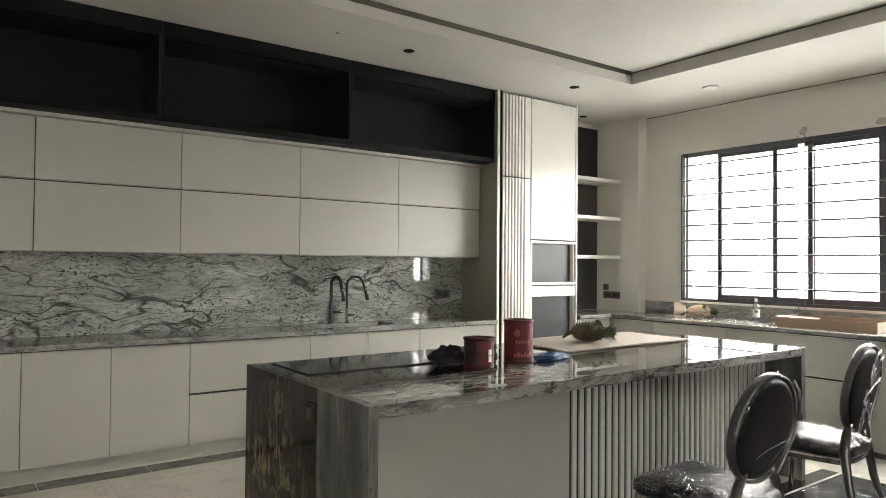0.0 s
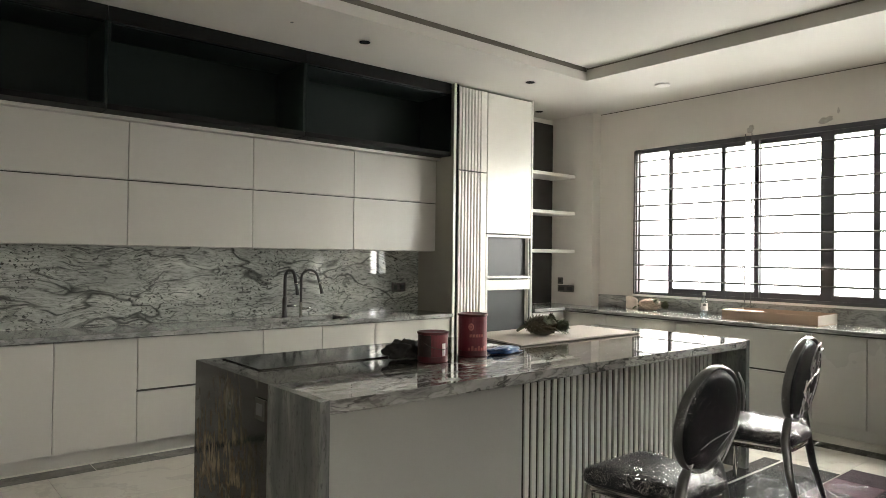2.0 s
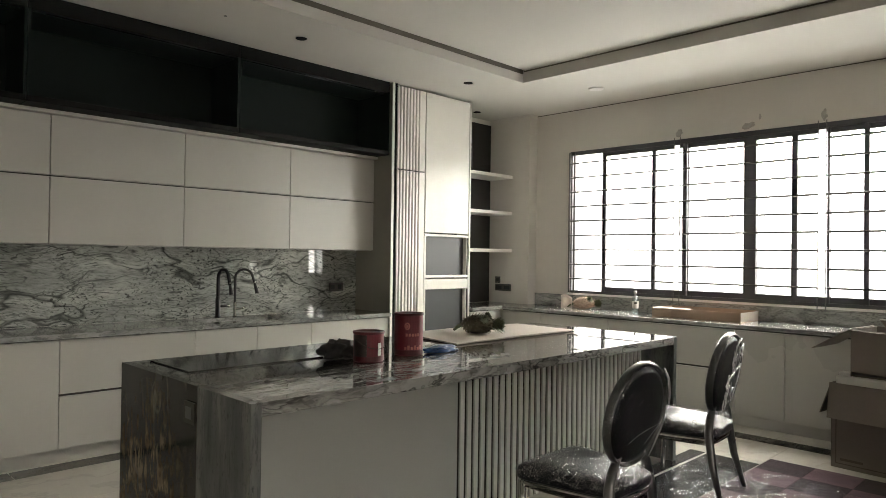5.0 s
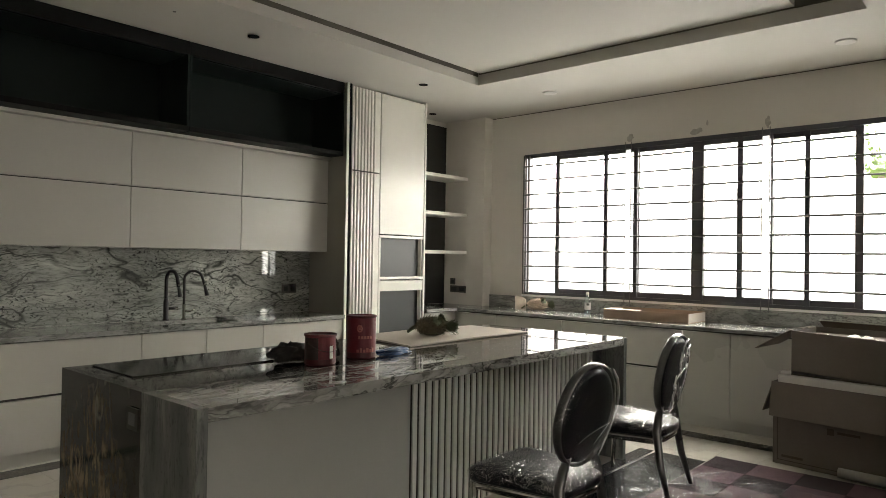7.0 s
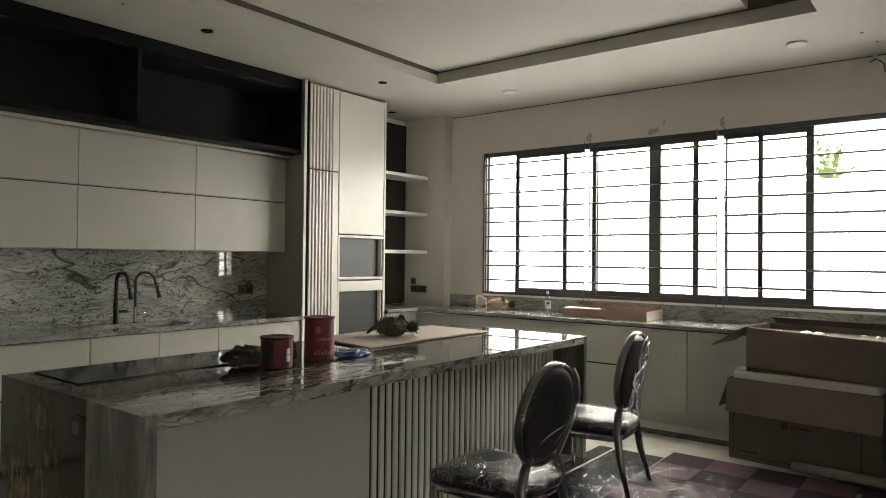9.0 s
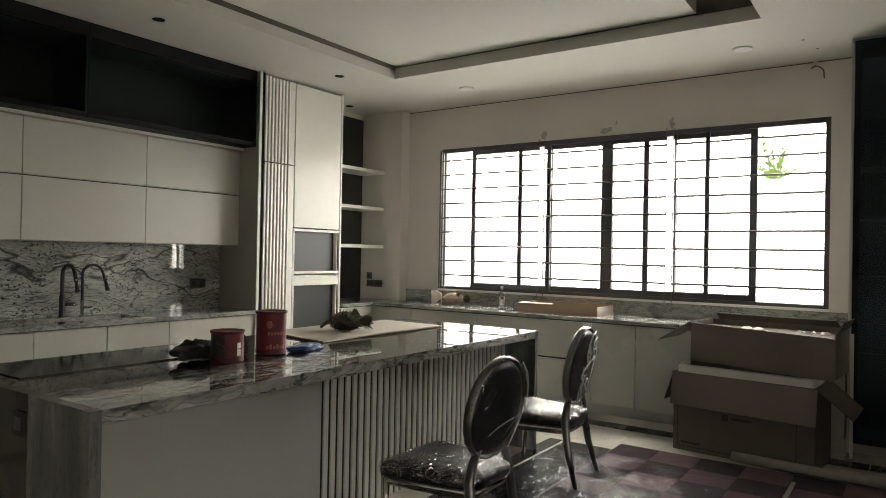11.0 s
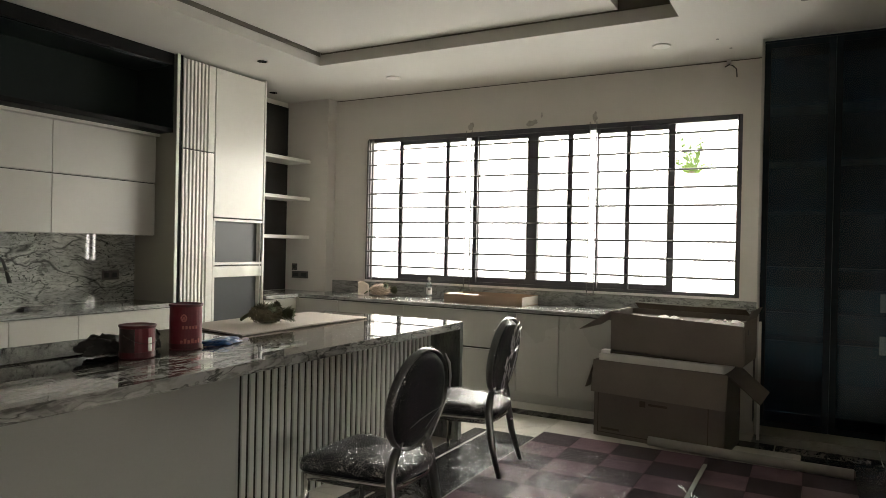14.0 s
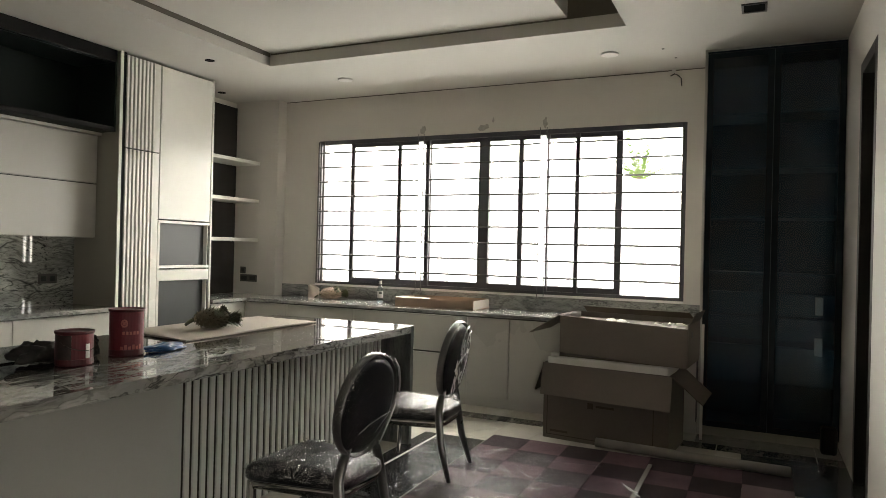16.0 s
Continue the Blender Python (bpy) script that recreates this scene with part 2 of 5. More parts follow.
def streak_marble(name):
    """Cool grey end slab with fine upright streaks."""
    m, n, l, b = base_mat(name, 0.11)
    bent = warped(n, l, coords(n, l), 2.2, (0.05, 0.10, 0.0))
    broad = noise_tex(n, l, mapped(n, l, bent, (2.4, 2.8, 0.6)), 1.8, 4, 0.6)
    tone = ramp(n, [(0.33, (0.075, 0.084, 0.079)), (0.48, (0.122, 0.131, 0.124)), (0.58, (0.19, 0.197, 0.183)), (0.7, (0.12, 0.128, 0.121))])
    l.new(broad.outputs[0], tone.inputs[0])
    streak = noise_tex(n, l, mapped(n, l, bent, (50.0, 60.0, 5.0)), 1.0, 5, 0.75)
    col = over(n, l, grey(n, l, streak.outputs[0], (0.36, 0.6), (0.47, 0.0)), tone.outputs[0], (0.06, 0.064, 0.06))
    grain = noise_tex(n, l, mapped(n, l, bent, (70.0, 70.0, 30.0)), 1.0, 3, 0.6)
    col = over(n, l, grey(n, l, grain.outputs[0], (0.58, 0.0), (0.68, 0.5)), col, (0.035, 0.036, 0.034))
    l.new(col, b.inputs["Base Color"])
    return m


def rust_marble(name):
    """Near-black stone with ragged rusty brown patches and a few pale hair veins."""
    m, n, l, b = base_mat(name, 0.10)
    b.inputs["Specular IOR Level"].default_value = 0.2
    flat = coords(n, l)
    bent = warped(n, l, flat, 2.6, (0.10, 0.12, 0.10))
    cloud = noise_tex(n, l, mapped(n, l, bent, (1, 1.6, 0.9)), 1.3, 4, 0.6)
    tone = ramp(n, [(0.35, (0.011, 0.0105, 0.0085)), (0.6, (0.028, 0.027, 0.021)), (0.75, (0.022, 0.018, 0.013))])
    l.new(cloud.outputs[0], tone.inputs[0])
    blot = n.new("ShaderNodeVectorMath")
    blot.operation = "DISTANCE"
    l.new(mapped(n, l, warped(n, l, flat, 3.0, (0.0, 0.30, 0.34)), (0.0, 1.0, 0.8)), blot.inputs[0])
    blot.inputs[1].default_value = (0.0, 3.66, 0.30)
    rag = noise_tex(n, l, mapped(n, l, bent, (20.0, 26.0, 8.0)), 1.0, 5, 0.68)
    rust = mathn(n, l, "MULTIPLY", grey(n, l, rag.outputs[0], (0.44, 0.0), (0.56, 0.95)), grey(n, l, blot.outputs["Value"], (0.26, 1.0), (0.56, 0.02)))
    hue = noise_tex(n, l, bent, 9.0, 2)
    shade = ramp(n, [(0.36, (0.060, 0.036, 0.020)), (0.6, (0.19, 0.15, 0.10))])
    l.new(hue.outputs[0], shade.inputs[0])
    col = over(n, l, rust, tone.outputs[0], shade.outputs[0])
    hair = noise_tex(n, l, mapped(n, l, bent, (1.0, 3.0, 1.1)), 1.5, 3, 0.5)
    gaps = noise_tex(n, l, flat, 2.4, 2)
    line = mathn(n, l, "MULTIPLY", grey(n, l, hair.outputs[0], (0.484, 0.0), (0.498, 0.7), (0.502, 0.7), (0.516, 0.0)), grey(n, l, gaps.outputs[0], (0.46, 0.0), (0.56, 1.0)))
    col = over(n, l, line, col, (0.13, 0.12, 0.10))
    l.new(col, b.inputs["Base Color"])
    return m


def plastic_film(name, amount=0.3, rough=0.12, scale=13.0, sheen=1.0, patchy=False):
    """Thin clear film: mostly clear, with a wrinkled gloss."""
    m, n, l, b = base_mat(name)
    n.remove(b)
    clear, gloss, mix = n.new("ShaderNodeBsdfTransparent"), n.new("ShaderNodeBsdfGlossy"), n.new("ShaderNodeMixShader")
    gloss.inputs["Roughness"].default_value = rough
    gloss.inputs["Color"].default_value = (0.95, 0.95, 0.95, 1)
    vec = coords(n, l)
    crease = noise_tex(n, l, vec, scale * 0.7, 4, 0.6, 1.4)
    k = n.new("ShaderNodeBump")
    k.inputs["Strength"].default_value, k.inputs["Distance"].default_value = 1.0, 0.05
    l.new(crease.outputs[0], k.inputs["Height"])
    l.new(k.outputs[0], gloss.inputs["Normal"])
    lines = noise_tex(n, l, vec, scale, 3, 0.6, 2.2)
    r = ramp(n, [(0.44, (amount * 0.06,) * 3), (0.490, (amount * 0.12,) * 3), (0.503, (min(1, amount * 3.2),) * 3), (0.516, (amount * 0.12,) * 3), (0.60, (amount * 0.08,) * 3), (0.63, (amount * sheen,) * 3), (0.66, (amount * 0.1,) * 3)])
    l.new(lines.outputs[0], r.inputs[0])
    if patchy:
        tight = noise_tex(n, l, vec, 4.5, 2)
        l.new(mathn(n, l, "MULTIPLY", r.outputs[0], grey(n, l, tight.outputs[0], (0.36, 0.15), (0.47, 1.0))), mix.inputs[0])
    else:
        l.new(r.outputs[0], mix.inputs[0])
    l.new(clear.outputs[0], mix.inputs[1])
    l.new(gloss.outputs[0], mix.inputs[2])
    l.new(mix.outputs[0], n["Material Output"].inputs[0])
    return m


def glowing(name, colour, strength):
    m, n, l, b = base_mat(name)
    n.remove(b)
    e = n.new("ShaderNodeEmission")
    e.inputs[0].default_value, e.inputs[1].default_value = (*colour, 1), strength
    l.new(e.outputs[0], n["Material Output"].inputs[0])
    return m


def clear_glass(name, colour=(1, 1, 1), amount=0.08, rough=0.0):
    m, n, l, b = base_mat(name)
    n.remove(b)
    clear, gloss, mix = n.new("ShaderNodeBsdfTransparent"), n.new("ShaderNodeBsdfGlossy"), n.new("ShaderNodeMixShader")
    clear.inputs[0].default_value = (*colour, 1)
    gloss.inputs["Roughness"].default_value = rough
    mix.inputs[0].default_value = amount
    l.new(clear.outputs[0], mix.inputs[1])
    l.new(gloss.outputs[0], mix.inputs[2])
    l.new(mix.outputs[0], n["Material Output"].inputs[0])
    return m


WALL = painted("wall_plaster", (0.66, 0.627, 0.58), 0.75, 0.05, 0.9, 120, 0.10)
CEIL = painted("ceiling_paint", (0.565, 0.548, 0.505), 0.8, 0.03, 0.8, 140, 0.08)
LACQUER = painted("greige_lacquer", (0.458, 0.448, 0.409), 0.29, 0.025, 0.7, 160, 0.02)
LACQUER_PALE = painted("pale_lacquer", (0.74, 0.725, 0.67), 0.27, 0.025, 0.7, 160, 0.015)
# Cabinet bodies coloured near black so gaps between fronts look shaded.
CARCASS = painted("carcass_shadow_gap", (0.026, 0.025, 0.022), 0.6, 0.1)
# Taupe set darker because the tall unit's side faces away from the window.
PANEL_SIDE = painted("darkened_taupe", (0.31, 0.30, 0.252), 0.42, 0.04)
BLACKISH = painted("charcoal_board", (0.0125, 0.0190, 0.0175), 0.42, 0.2, 1.5, 120, 0.03, 0.0, 0.15)
BLACK_FRAME = painted("charcoal_frame", (0.0065, 0.0066, 0.0064), 0.55, 0.2, spec=0.15)
NAVY_FRAME = painted("navy_frame", (0.012, 0.021, 0.030), 0.45, 0.2, spec=0.15)
SLATE = painted("slate_board", (0.038, 0.042, 0.043), 0.42, 0.08)
SMOKED = painted("smoked_mirror", (0.045, 0.042, 0.040), 0.06, 0.15, 1.1, 60, 0.0)
BACKSPLASH = wave_marble("grey_wave_marble")
DULL_BROWN = painted("dull_brown_board", (0.13, 0.115, 0.095), 0.85, 0.15, 3, 60, 0.2)
COUNTER = marble("grey_counter_marble", (0.36, 0.36, 0.34), (0.27, 0.275, 0.265), (0.15, 0.15, 0.145), (1.0, 0.8, 2.6), (radians(14), 0, 0), 2.4, 0.08, 0.5, 0.6, 0.4)
ISLAND_TOP = marble("island_marble", (0.33, 0.328, 0.312), (0.21, 0.208, 0.196), (0.07, 0.068, 0.062), (0.6, 2.4, 1.6), (0, 0, radians(6)), 2.2, 0.022, 0.6, 0.9, 0.5)
ISLAND_BACK = marble("dark_island_marble", (0.13, 0.115, 0.10), (0.070, 0.062, 0.053), (0.028, 0.025, 0.022), (0.8, 2.0, 1.6), (0, 0, radians(6)), 2.6, 0.035, 0.5, 0.9, 0.3)
ISLAND_SIDE = rust_marble("rusty_black_marble")
for stone in (ISLAND_TOP, ISLAND_BACK):
    stone.node_tree.nodes["Principled BSDF"].inputs["Specular IOR Level"].default_value = 0.95
SLAT_PAINT = painted("grey_slat_lacquer", (0.60, 0.60, 0.56), 0.32, 0.04)
# Near-black backing puts the shade between the slats into the colour.
SLAT_GAP = painted("slat_shade_black", (0.036, 0.035, 0.031), 0.8, 0.2, spec=0.08)
BAR_SIDE = streak_marble("grey_bar_marble")
TILE = marble("cream_floor_tile", (0.66, 0.63, 0.56), (0.60, 0.57, 0.51), (0.52, 0.49, 0.43), (0.8, 0.8, 1), (0, 0, 0.4), 1.2, 0.12, 0.0, 0.18)
TILE_DARK = marble("taupe_floor_strip", (0.17, 0.165, 0.15), (0.11, 0.107, 0.097), (0.06, 0.057, 0.052), (1, 3, 1), (0, 0, 0), 2.6, 0.12, 0.2)
# Floor tile toned down from the cream, laid along the display cabinet.
TILE_GREY = marble("toned_down_floor_tile", (0.34, 0.335, 0.31), (0.27, 0.265, 0.245), (0.19, 0.185, 0.17), (0.8, 0.8, 1), (0, 0, 0.4), 1.6, 0.14, 0.1, 0.2)
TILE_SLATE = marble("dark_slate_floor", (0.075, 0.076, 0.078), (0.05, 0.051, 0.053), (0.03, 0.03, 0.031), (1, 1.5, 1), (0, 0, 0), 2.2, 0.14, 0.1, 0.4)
GROUT = painted("pale_grout", (0.5, 0.48, 0.43), 0.8, 0.1)
ALU = painted("bronze_aluminium", (0.075, 0.074, 0.085), 0.4, 0.12, 2, 120, 0.02)
ALU_PALE = painted("white_bar_paint", (0.80, 0.79, 0.77), 0.3, 0.12, 6, 80, 0.05)
POST_EDGE = painted("grey_post_edge", (0.13, 0.13, 0.13), 0.35, 0.1, 5, 60, 0.03)
STEEL_ROD = painted("dark_bar_steel", (0.055, 0.054, 0.052), 0.4, 0.2, 5, 60, 0.05)
CHROME = painted("polished_steel", (0.55, 0.54, 0.52), 0.12, 0.08, 6, 60, 0.02, 1.0)
HOOP_STEEL = painted("brushed_hoop_steel", (0.18, 0.18, 0.178), 0.30, 0.12, 6, 60, 0.02, 1.0)
DARK_CHROME = painted("smoked_steel", (0.20, 0.195, 0.19), 0.16, 0.12, 6, 60, 0.02, 1.0)
BLACK_METAL = painted("matt_black_metal", (0.012, 0.012, 0.012), 0.35, 0.2)
LEATHER = painted("black_leatherette", (0.011, 0.012, 0.0145), 0.33, 0.25, 5, 220, 0.25)
FILM = plastic_film("clear_wrap", 0.085, 0.10, 5.0, 0.35)
FILM_SEAT = plastic_film("clear_seat_wrap", 0.95, 0.15, 12.0, patchy=True)
FILM_CREASE = clear_glass("film_crease", (0.97, 0.97, 0.98), 0.75, 0.28)
FILM_FLOOR = clear_glass("floor_film", (0.95, 0.955, 0.975), 0.048, 0.15)
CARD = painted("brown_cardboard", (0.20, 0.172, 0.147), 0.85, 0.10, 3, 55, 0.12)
# CARD at two thirds strength, for carton faces out of the light.
CARD_SHADED = painted("shaded_cardboard", (0.135, 0.116, 0.099), 0.88, 0.12, 3, 55, 0.12)
CARD_DARK = painted("printed_cardboard", (0.07, 0.052, 0.038), 0.85, 0.1, 3, 55, 0.1)
CARD_TRAY = painted("clean_cardboard", (0.37, 0.268, 0.20), 0.85, 0.08, 3, 55, 0.1)
FRONT_PANEL = painted("grey_front_panel", (0.402, 0.410, 0.378), 0.34, 0.05)
CARD_PALE = painted("pale_card_sheet", (0.44, 0.39, 0.34), 0.75, 0.08, 2.5, 70, 0.1)
FOAM = painted("white_foam", (0.74, 0.73, 0.69), 0.8, 0.05, 8, 200, 0.3)
RED = painted("red_tin_print", (0.135, 0.011, 0.019), 0.5, 0.25, 9, 60, 0.02)
RED_DARK = painted("dark_red_print", (0.075, 0.008, 0.011), 0.45, 0.3, 14, 60, 0.02)
TIN_PHOTO = painted("dark_tin_print", (0.030, 0.016, 0.014), 0.35, 0.6, 30, 60, 0.02)
GOLD = painted("faded_gold_print", (0.36, 0.10, 0.085), 0.4, 0.2)
PALE_PRINT = painted("white_label_print", (0.65, 0.62, 0.60), 0.5, 0.1)
BLUE_BAG = painted("blue_polythene", (0.012, 0.065, 0.19), 0.28, 0.3, 12, 60, 0.2)
BLACK_BAG = painted("black_polythene", (0.016, 0.0145, 0.012), 0.6, 0.3, 10, 60, 0.3)
PINE_SKIN = painted("pineapple_skin", (0.105, 0.092, 0.058), 0.7, 0.4, 22, 90, 0.5)
PINE_LEAF = painted("pineapple_leaf", (0.085, 0.092, 0.050), 0.55, 0.35, 14, 90, 0.2)
# Skin colour raised well above PINE_SKIN, as if lit by the window.
PINE_PALE = painted("sunlit_pineapple_skin", (0.46, 0.35, 0.27), 0.7, 0.4, 22, 90, 0.5)
PAPER_DULL = painted("dull_paper_tube", (0.27, 0.262, 0.235), 0.75, 0.1, 5, 90, 0.1)
PAPER = painted("white_paper", (0.70, 0.68, 0.64), 0.7, 0.06, 6, 90, 0.15)
BOTTLE = clear_glass("clear_bottle_plastic", (0.80, 0.85, 0.88), 0.25, 0.12)
LEAF = painted("garden_leaf", (0.10, 0.175, 0.024), 0.6, 0.3, 6, 60, 0.1)
BARK = painted("bark", (0.16, 0.12, 0.08), 0.85, 0.3, 8, 60, 0.4)
DOOR_WOOD = painted("dark_door_timber", (0.032, 0.026, 0.022), 0.4, 0.3, 3, 60, 0.1)
ACRYLIC, acrylic_n, acrylic_l, acrylic_b = base_mat("milky_acrylic", 0.3)
acrylic_n.remove(acrylic_b)
acrylic_t = acrylic_n.new("ShaderNodeBsdfTranslucent")
acrylic_t.inputs[0].default_value = (0.92, 0.93, 0.92, 1)
acrylic_l.new(acrylic_t.outputs[0], acrylic_n["Material Output"].inputs[0])
GLASS = clear_glass("window_glass", (0.97, 0.98, 0.98), 0.05)
TINTED = clear_glass("tinted_cabinet_glass", (0.56, 0.69, 0.76), 0.035, 0.10)
INK = painted("navy_board", (0.055, 0.095, 0.128), 0.45, 0.15)
INK_PALE = painted("grey_drawer_front", (0.06, 0.12, 0.155), 0.4, 0.1)
BLACK_GLASS = painted("black_hob_glass", (0.006, 0.006, 0.007), 0.03, 0.1, 1, 50, 0.0, 0.0, 1.0)
SOCKET = painted("grey_socket_plastic", (0.09, 0.085, 0.08), 0.4, 0.1)
SOCKET_BROWN = painted("brown_socket_plastic", (0.028, 0.024, 0.019), 0.5, 0.15, spec=0.2)
SOCKET_DARK = painted("dark_socket_insert", (0.03, 0.03, 0.03), 0.4, 0.1)
# Flat near-black that paints the shade inside openings and gaps.
BLACK_HOLE = painted("unlit_opening_black", (0.005, 0.005, 0.005), 0.7, 0.2, spec=0.05)
LAMP_WHITE = painted("white_downlight", (0.62, 0.60, 0.57), 0.45, 0.04)
# Unseen ground, lightened so it throws light up to the ceiling.
SOIL = painted("grey_ground", (0.50, 0.48, 0.45), 0.9, 0.2, 1.5, 30, 0.3)
# Emission takes the place of sunlight on the far wall.
WALL_CARD = glowing("glowing_far_wall", (1.0, 1.0, 1.0), 6.8)
SKY_CARD = glowing("hazy_sky_glow", (1.0, 0.99, 0.965), SKY_GLOW)
FILL_CARD = glowing("fill_glow_behind", (1.0, 0.98, 0.95), FILL_GLOW)


def carpet_mat(name, colour):
    m, n, l, b = base_mat(name, 0.95)
    vec = coords(n, l)
    pile, broad = noise_tex(n, l, vec, 170, 3, 0.7), noise_tex(n, l, vec, 5, 4)
    add = n.new("ShaderNodeMath")
    add.operation = "MULTIPLY_ADD"
    add.inputs[1].default_value = 0.6
    l.new(pile.outputs[0], add.inputs[0])
    l.new(broad.outputs[0], add.inputs[2])
    r = ramp(n, [(0.5, [c * 0.65 for c in colour]), (1.05, [c * 1.3 for c in colour])])
    l.new(add.outputs[0], r.inputs[0])
    l.new(r.outputs[0], b.inputs["Base Color"])
    bump(n, l, b, pile.outputs[0], 0.5, 0.01)
    return m


CARPET_A = carpet_mat("mauve_carpet", (0.115, 0.066, 0.078))
CARPET_B = carpet_mat("dark_plum_carpet", (0.035, 0.02, 0.026))
CARPET_C = carpet_mat("dusty_pink_carpet", (0.14, 0.095, 0.103))

# ---- the setting ----
X_E, Y_N, Z_C = 7.15, 5.93, 3.16
X_W, Y_S, Y_B = -3.4, -0.39, -3.6

floor = solid("floor", boxed(X_W - 0.2, X_E + 0.2, Y_B - 0.2, Y_N + 0.2, -0.2, -0.006), GROUT, "cream polished tile floor with darker taupe border strips", "floor", kind="structure")

bm = boxed(X_W - 0.2, 4.95, Y_N, Y_N + 0.2, 0, 3.6)
box(bm, 4.95, X_E + 0.2, Y_N, Y_N + 0.2, 0, 3.6)
solid("wall_north", bm, WALL, "pale greige plastered wall behind the kitchen", "wall", kind="structure")

WY0, WY1, WZ0, WZ1 = 0.81, 4.83, 1.045, 2.68
bm = boxed(X_E, X_E + 0.2, -3.8, WY0, 0, 3.6)
box(bm, X_E, X_E + 0.2, WY1, Y_N, 0, 3.6)
box(bm, X_E, X_E + 0.2, WY0, WY1, 0, WZ0)
box(bm, X_E, X_E + 0.2, WY0, WY1, WZ1, 3.6)
solid("wall_east", bm, WALL, "pale greige plastered wall with a wide window", "wall", kind="structure")
solid("column", boxed(7.0, X_E + 0.003, 5.30, Y_N + 0.003, 0.0, Z_C + 0.02, 0.006), WALL, "shallow plastered corner column", "column", kind="structure")

DX0, DX1, DZ = 5.22, 5.86, 2.74
bm = boxed(3.4, DX0, Y_S - 0.16, Y_S, 0, 3.6)
box(bm, DX1, X_E, Y_S - 0.16, Y_S, 0, 3.6)
box(bm, DX0, DX1, Y_S - 0.16, Y_S, DZ, 3.6)
solid("wall_south", bm, WALL, "pale plastered wall with a tall dark doorway", "wall", kind="structure")
# Opening added out of view so the fill card can brighten the kitchen.
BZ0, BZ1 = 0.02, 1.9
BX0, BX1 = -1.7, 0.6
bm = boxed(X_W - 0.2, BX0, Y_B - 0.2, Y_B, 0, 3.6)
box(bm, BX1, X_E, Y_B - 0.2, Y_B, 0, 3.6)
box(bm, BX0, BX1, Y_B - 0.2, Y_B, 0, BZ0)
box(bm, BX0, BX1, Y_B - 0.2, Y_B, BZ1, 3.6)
solid("wall_back", bm, WALL, "unseen plastered wall with an added opening for fill light", "wall", kind="structure")
solid("wall_west", boxed(X_W - 0.2, X_W, Y_B, Y_N, 0, 3.6), WALL, "plain pale plastered wall", "wall", kind="structure")

# Ceiling: lower ring, fascia, raised gap and the inner panel.
RX0, RX1, RY0, RY1 = 0.7, 5.775, 1.135, 4.44
bm = boxed(X_W, RX0, Y_B, Y_N, Z_C, 3.30)
box(bm, RX1, X_E, Y_B, Y_N, Z_C, 3.30)
box(bm, RX0, RX1, Y_B, RY0, Z_C, 3.30)
box(bm, RX0, RX1, RY1, Y_N, Z_C, 3.30)
box(bm, X_W, X_E, Y_B, Y_N, 3.45, 3.60)
box(bm, RX0 + 0.3, 5.735, 1.57, 4.385, 3.262, 3.43)
solid("ceiling", bm, CEIL, "white plastered ceiling with a raised rectangular tray", "ceiling", kind="structure")
# Dark brown lining on the top and two sides of the tray's gap.
bm = boxed(RX0, RX1, RY0, RY1, 3.431, 3.449)
box(bm, RX0, RX1 - 0.012, RY1 - 0.010, RY1 - 0.001, 3.243, 3.431)
box(bm, RX1 - 0.010, RX1 - 0.001, RY0, RY1 - 0.012, 3.262, 3.431)
solid("ceiling_recess", bm, DULL_BROWN, "dark brown lining in the gap round the ceiling tray", "ceiling", kind="structure")
# Thin strip on the wall paints the shade of a gap; no groove is cut.
solid("trim", boxed(X_E - 0.004, X_E + 0.001, 0.632, 5.297, 3.150, 3.158), DULL_BROWN, "thin brown strip drawn as the shade of a wall-to-ceiling gap", "trim", kind="structure")

# Sky beyond the window.
solid("backdrop", boxed(12.3, 12.4, -6.0, 14.0, -9.0, 12.0), SKY_CARD, "bright overexposed hazy sky", "sky", kind="structure")
# Added fill card behind the camera, never in view.
solid("backdrop", boxed(-5.0, 6.0, -7.1, -7.0, 0.2, 8.0), FILL_CARD, "unseen glowing card that fills the room from behind", "sky", kind="structure")
solid("ground", boxed(-60, 60, -60, 60, -4.2, -4.0), SOIL, "unseen ground outside, kept pale to bounce light indoors", "ground", kind="structure")

# ---- window ----
win = thing("window_1", (7.2, 2.82, WZ0), "wide dark bronze aluminium sliding window with horizontal security bars", "window", kind="structure")
bm = boxed(7.165, 7.235, WY0, WY1, WZ1 - 0.045, WZ1)
box(bm, 7.165, 7.235, WY0, WY1, WZ0, WZ0 + 0.03)
box(bm, 7.165, 7.235, WY0, WY0 + 0.03, WZ0, WZ1)
box(bm, 7.165, 7.235, WY1 - 0.035, WY1, WZ0, WZ1)
part("window_frame", bm, ALU, win, "dark bronze outer frame")
Z0, Z1 = WZ0 + 0.03, WZ1 - 0.045


def sash(y0, y1, x, left, right):
    bm = boxed(x, x + 0.03, y0, y0 + left, Z0, Z1, 0.003)
    box(bm, x, x + 0.03, y1 - right, y1, Z0, Z1, 0.003)
    box(bm, x, x + 0.03, y0 + left, y1 - right, Z0, Z0 + 0.055, 0.003)
    box(bm, x, x + 0.03, y0 + left, y1 - right, Z1 - 0.045, Z1, 0.003)
    s = part("sash", bm, ALU, win)
    pane = part("pane", boxed(x + 0.012, x + 0.017, y0 + left, y1 - right, Z0 + 0.055, Z1 - 0.045), GLASS, s, "clear glass pane")
    pane.visible_shadow = False


sash(3.415, 4.405, 7.172, 0.047, 0.048)
sash(2.731, 3.44, 7.204, 0.128, 0.03)
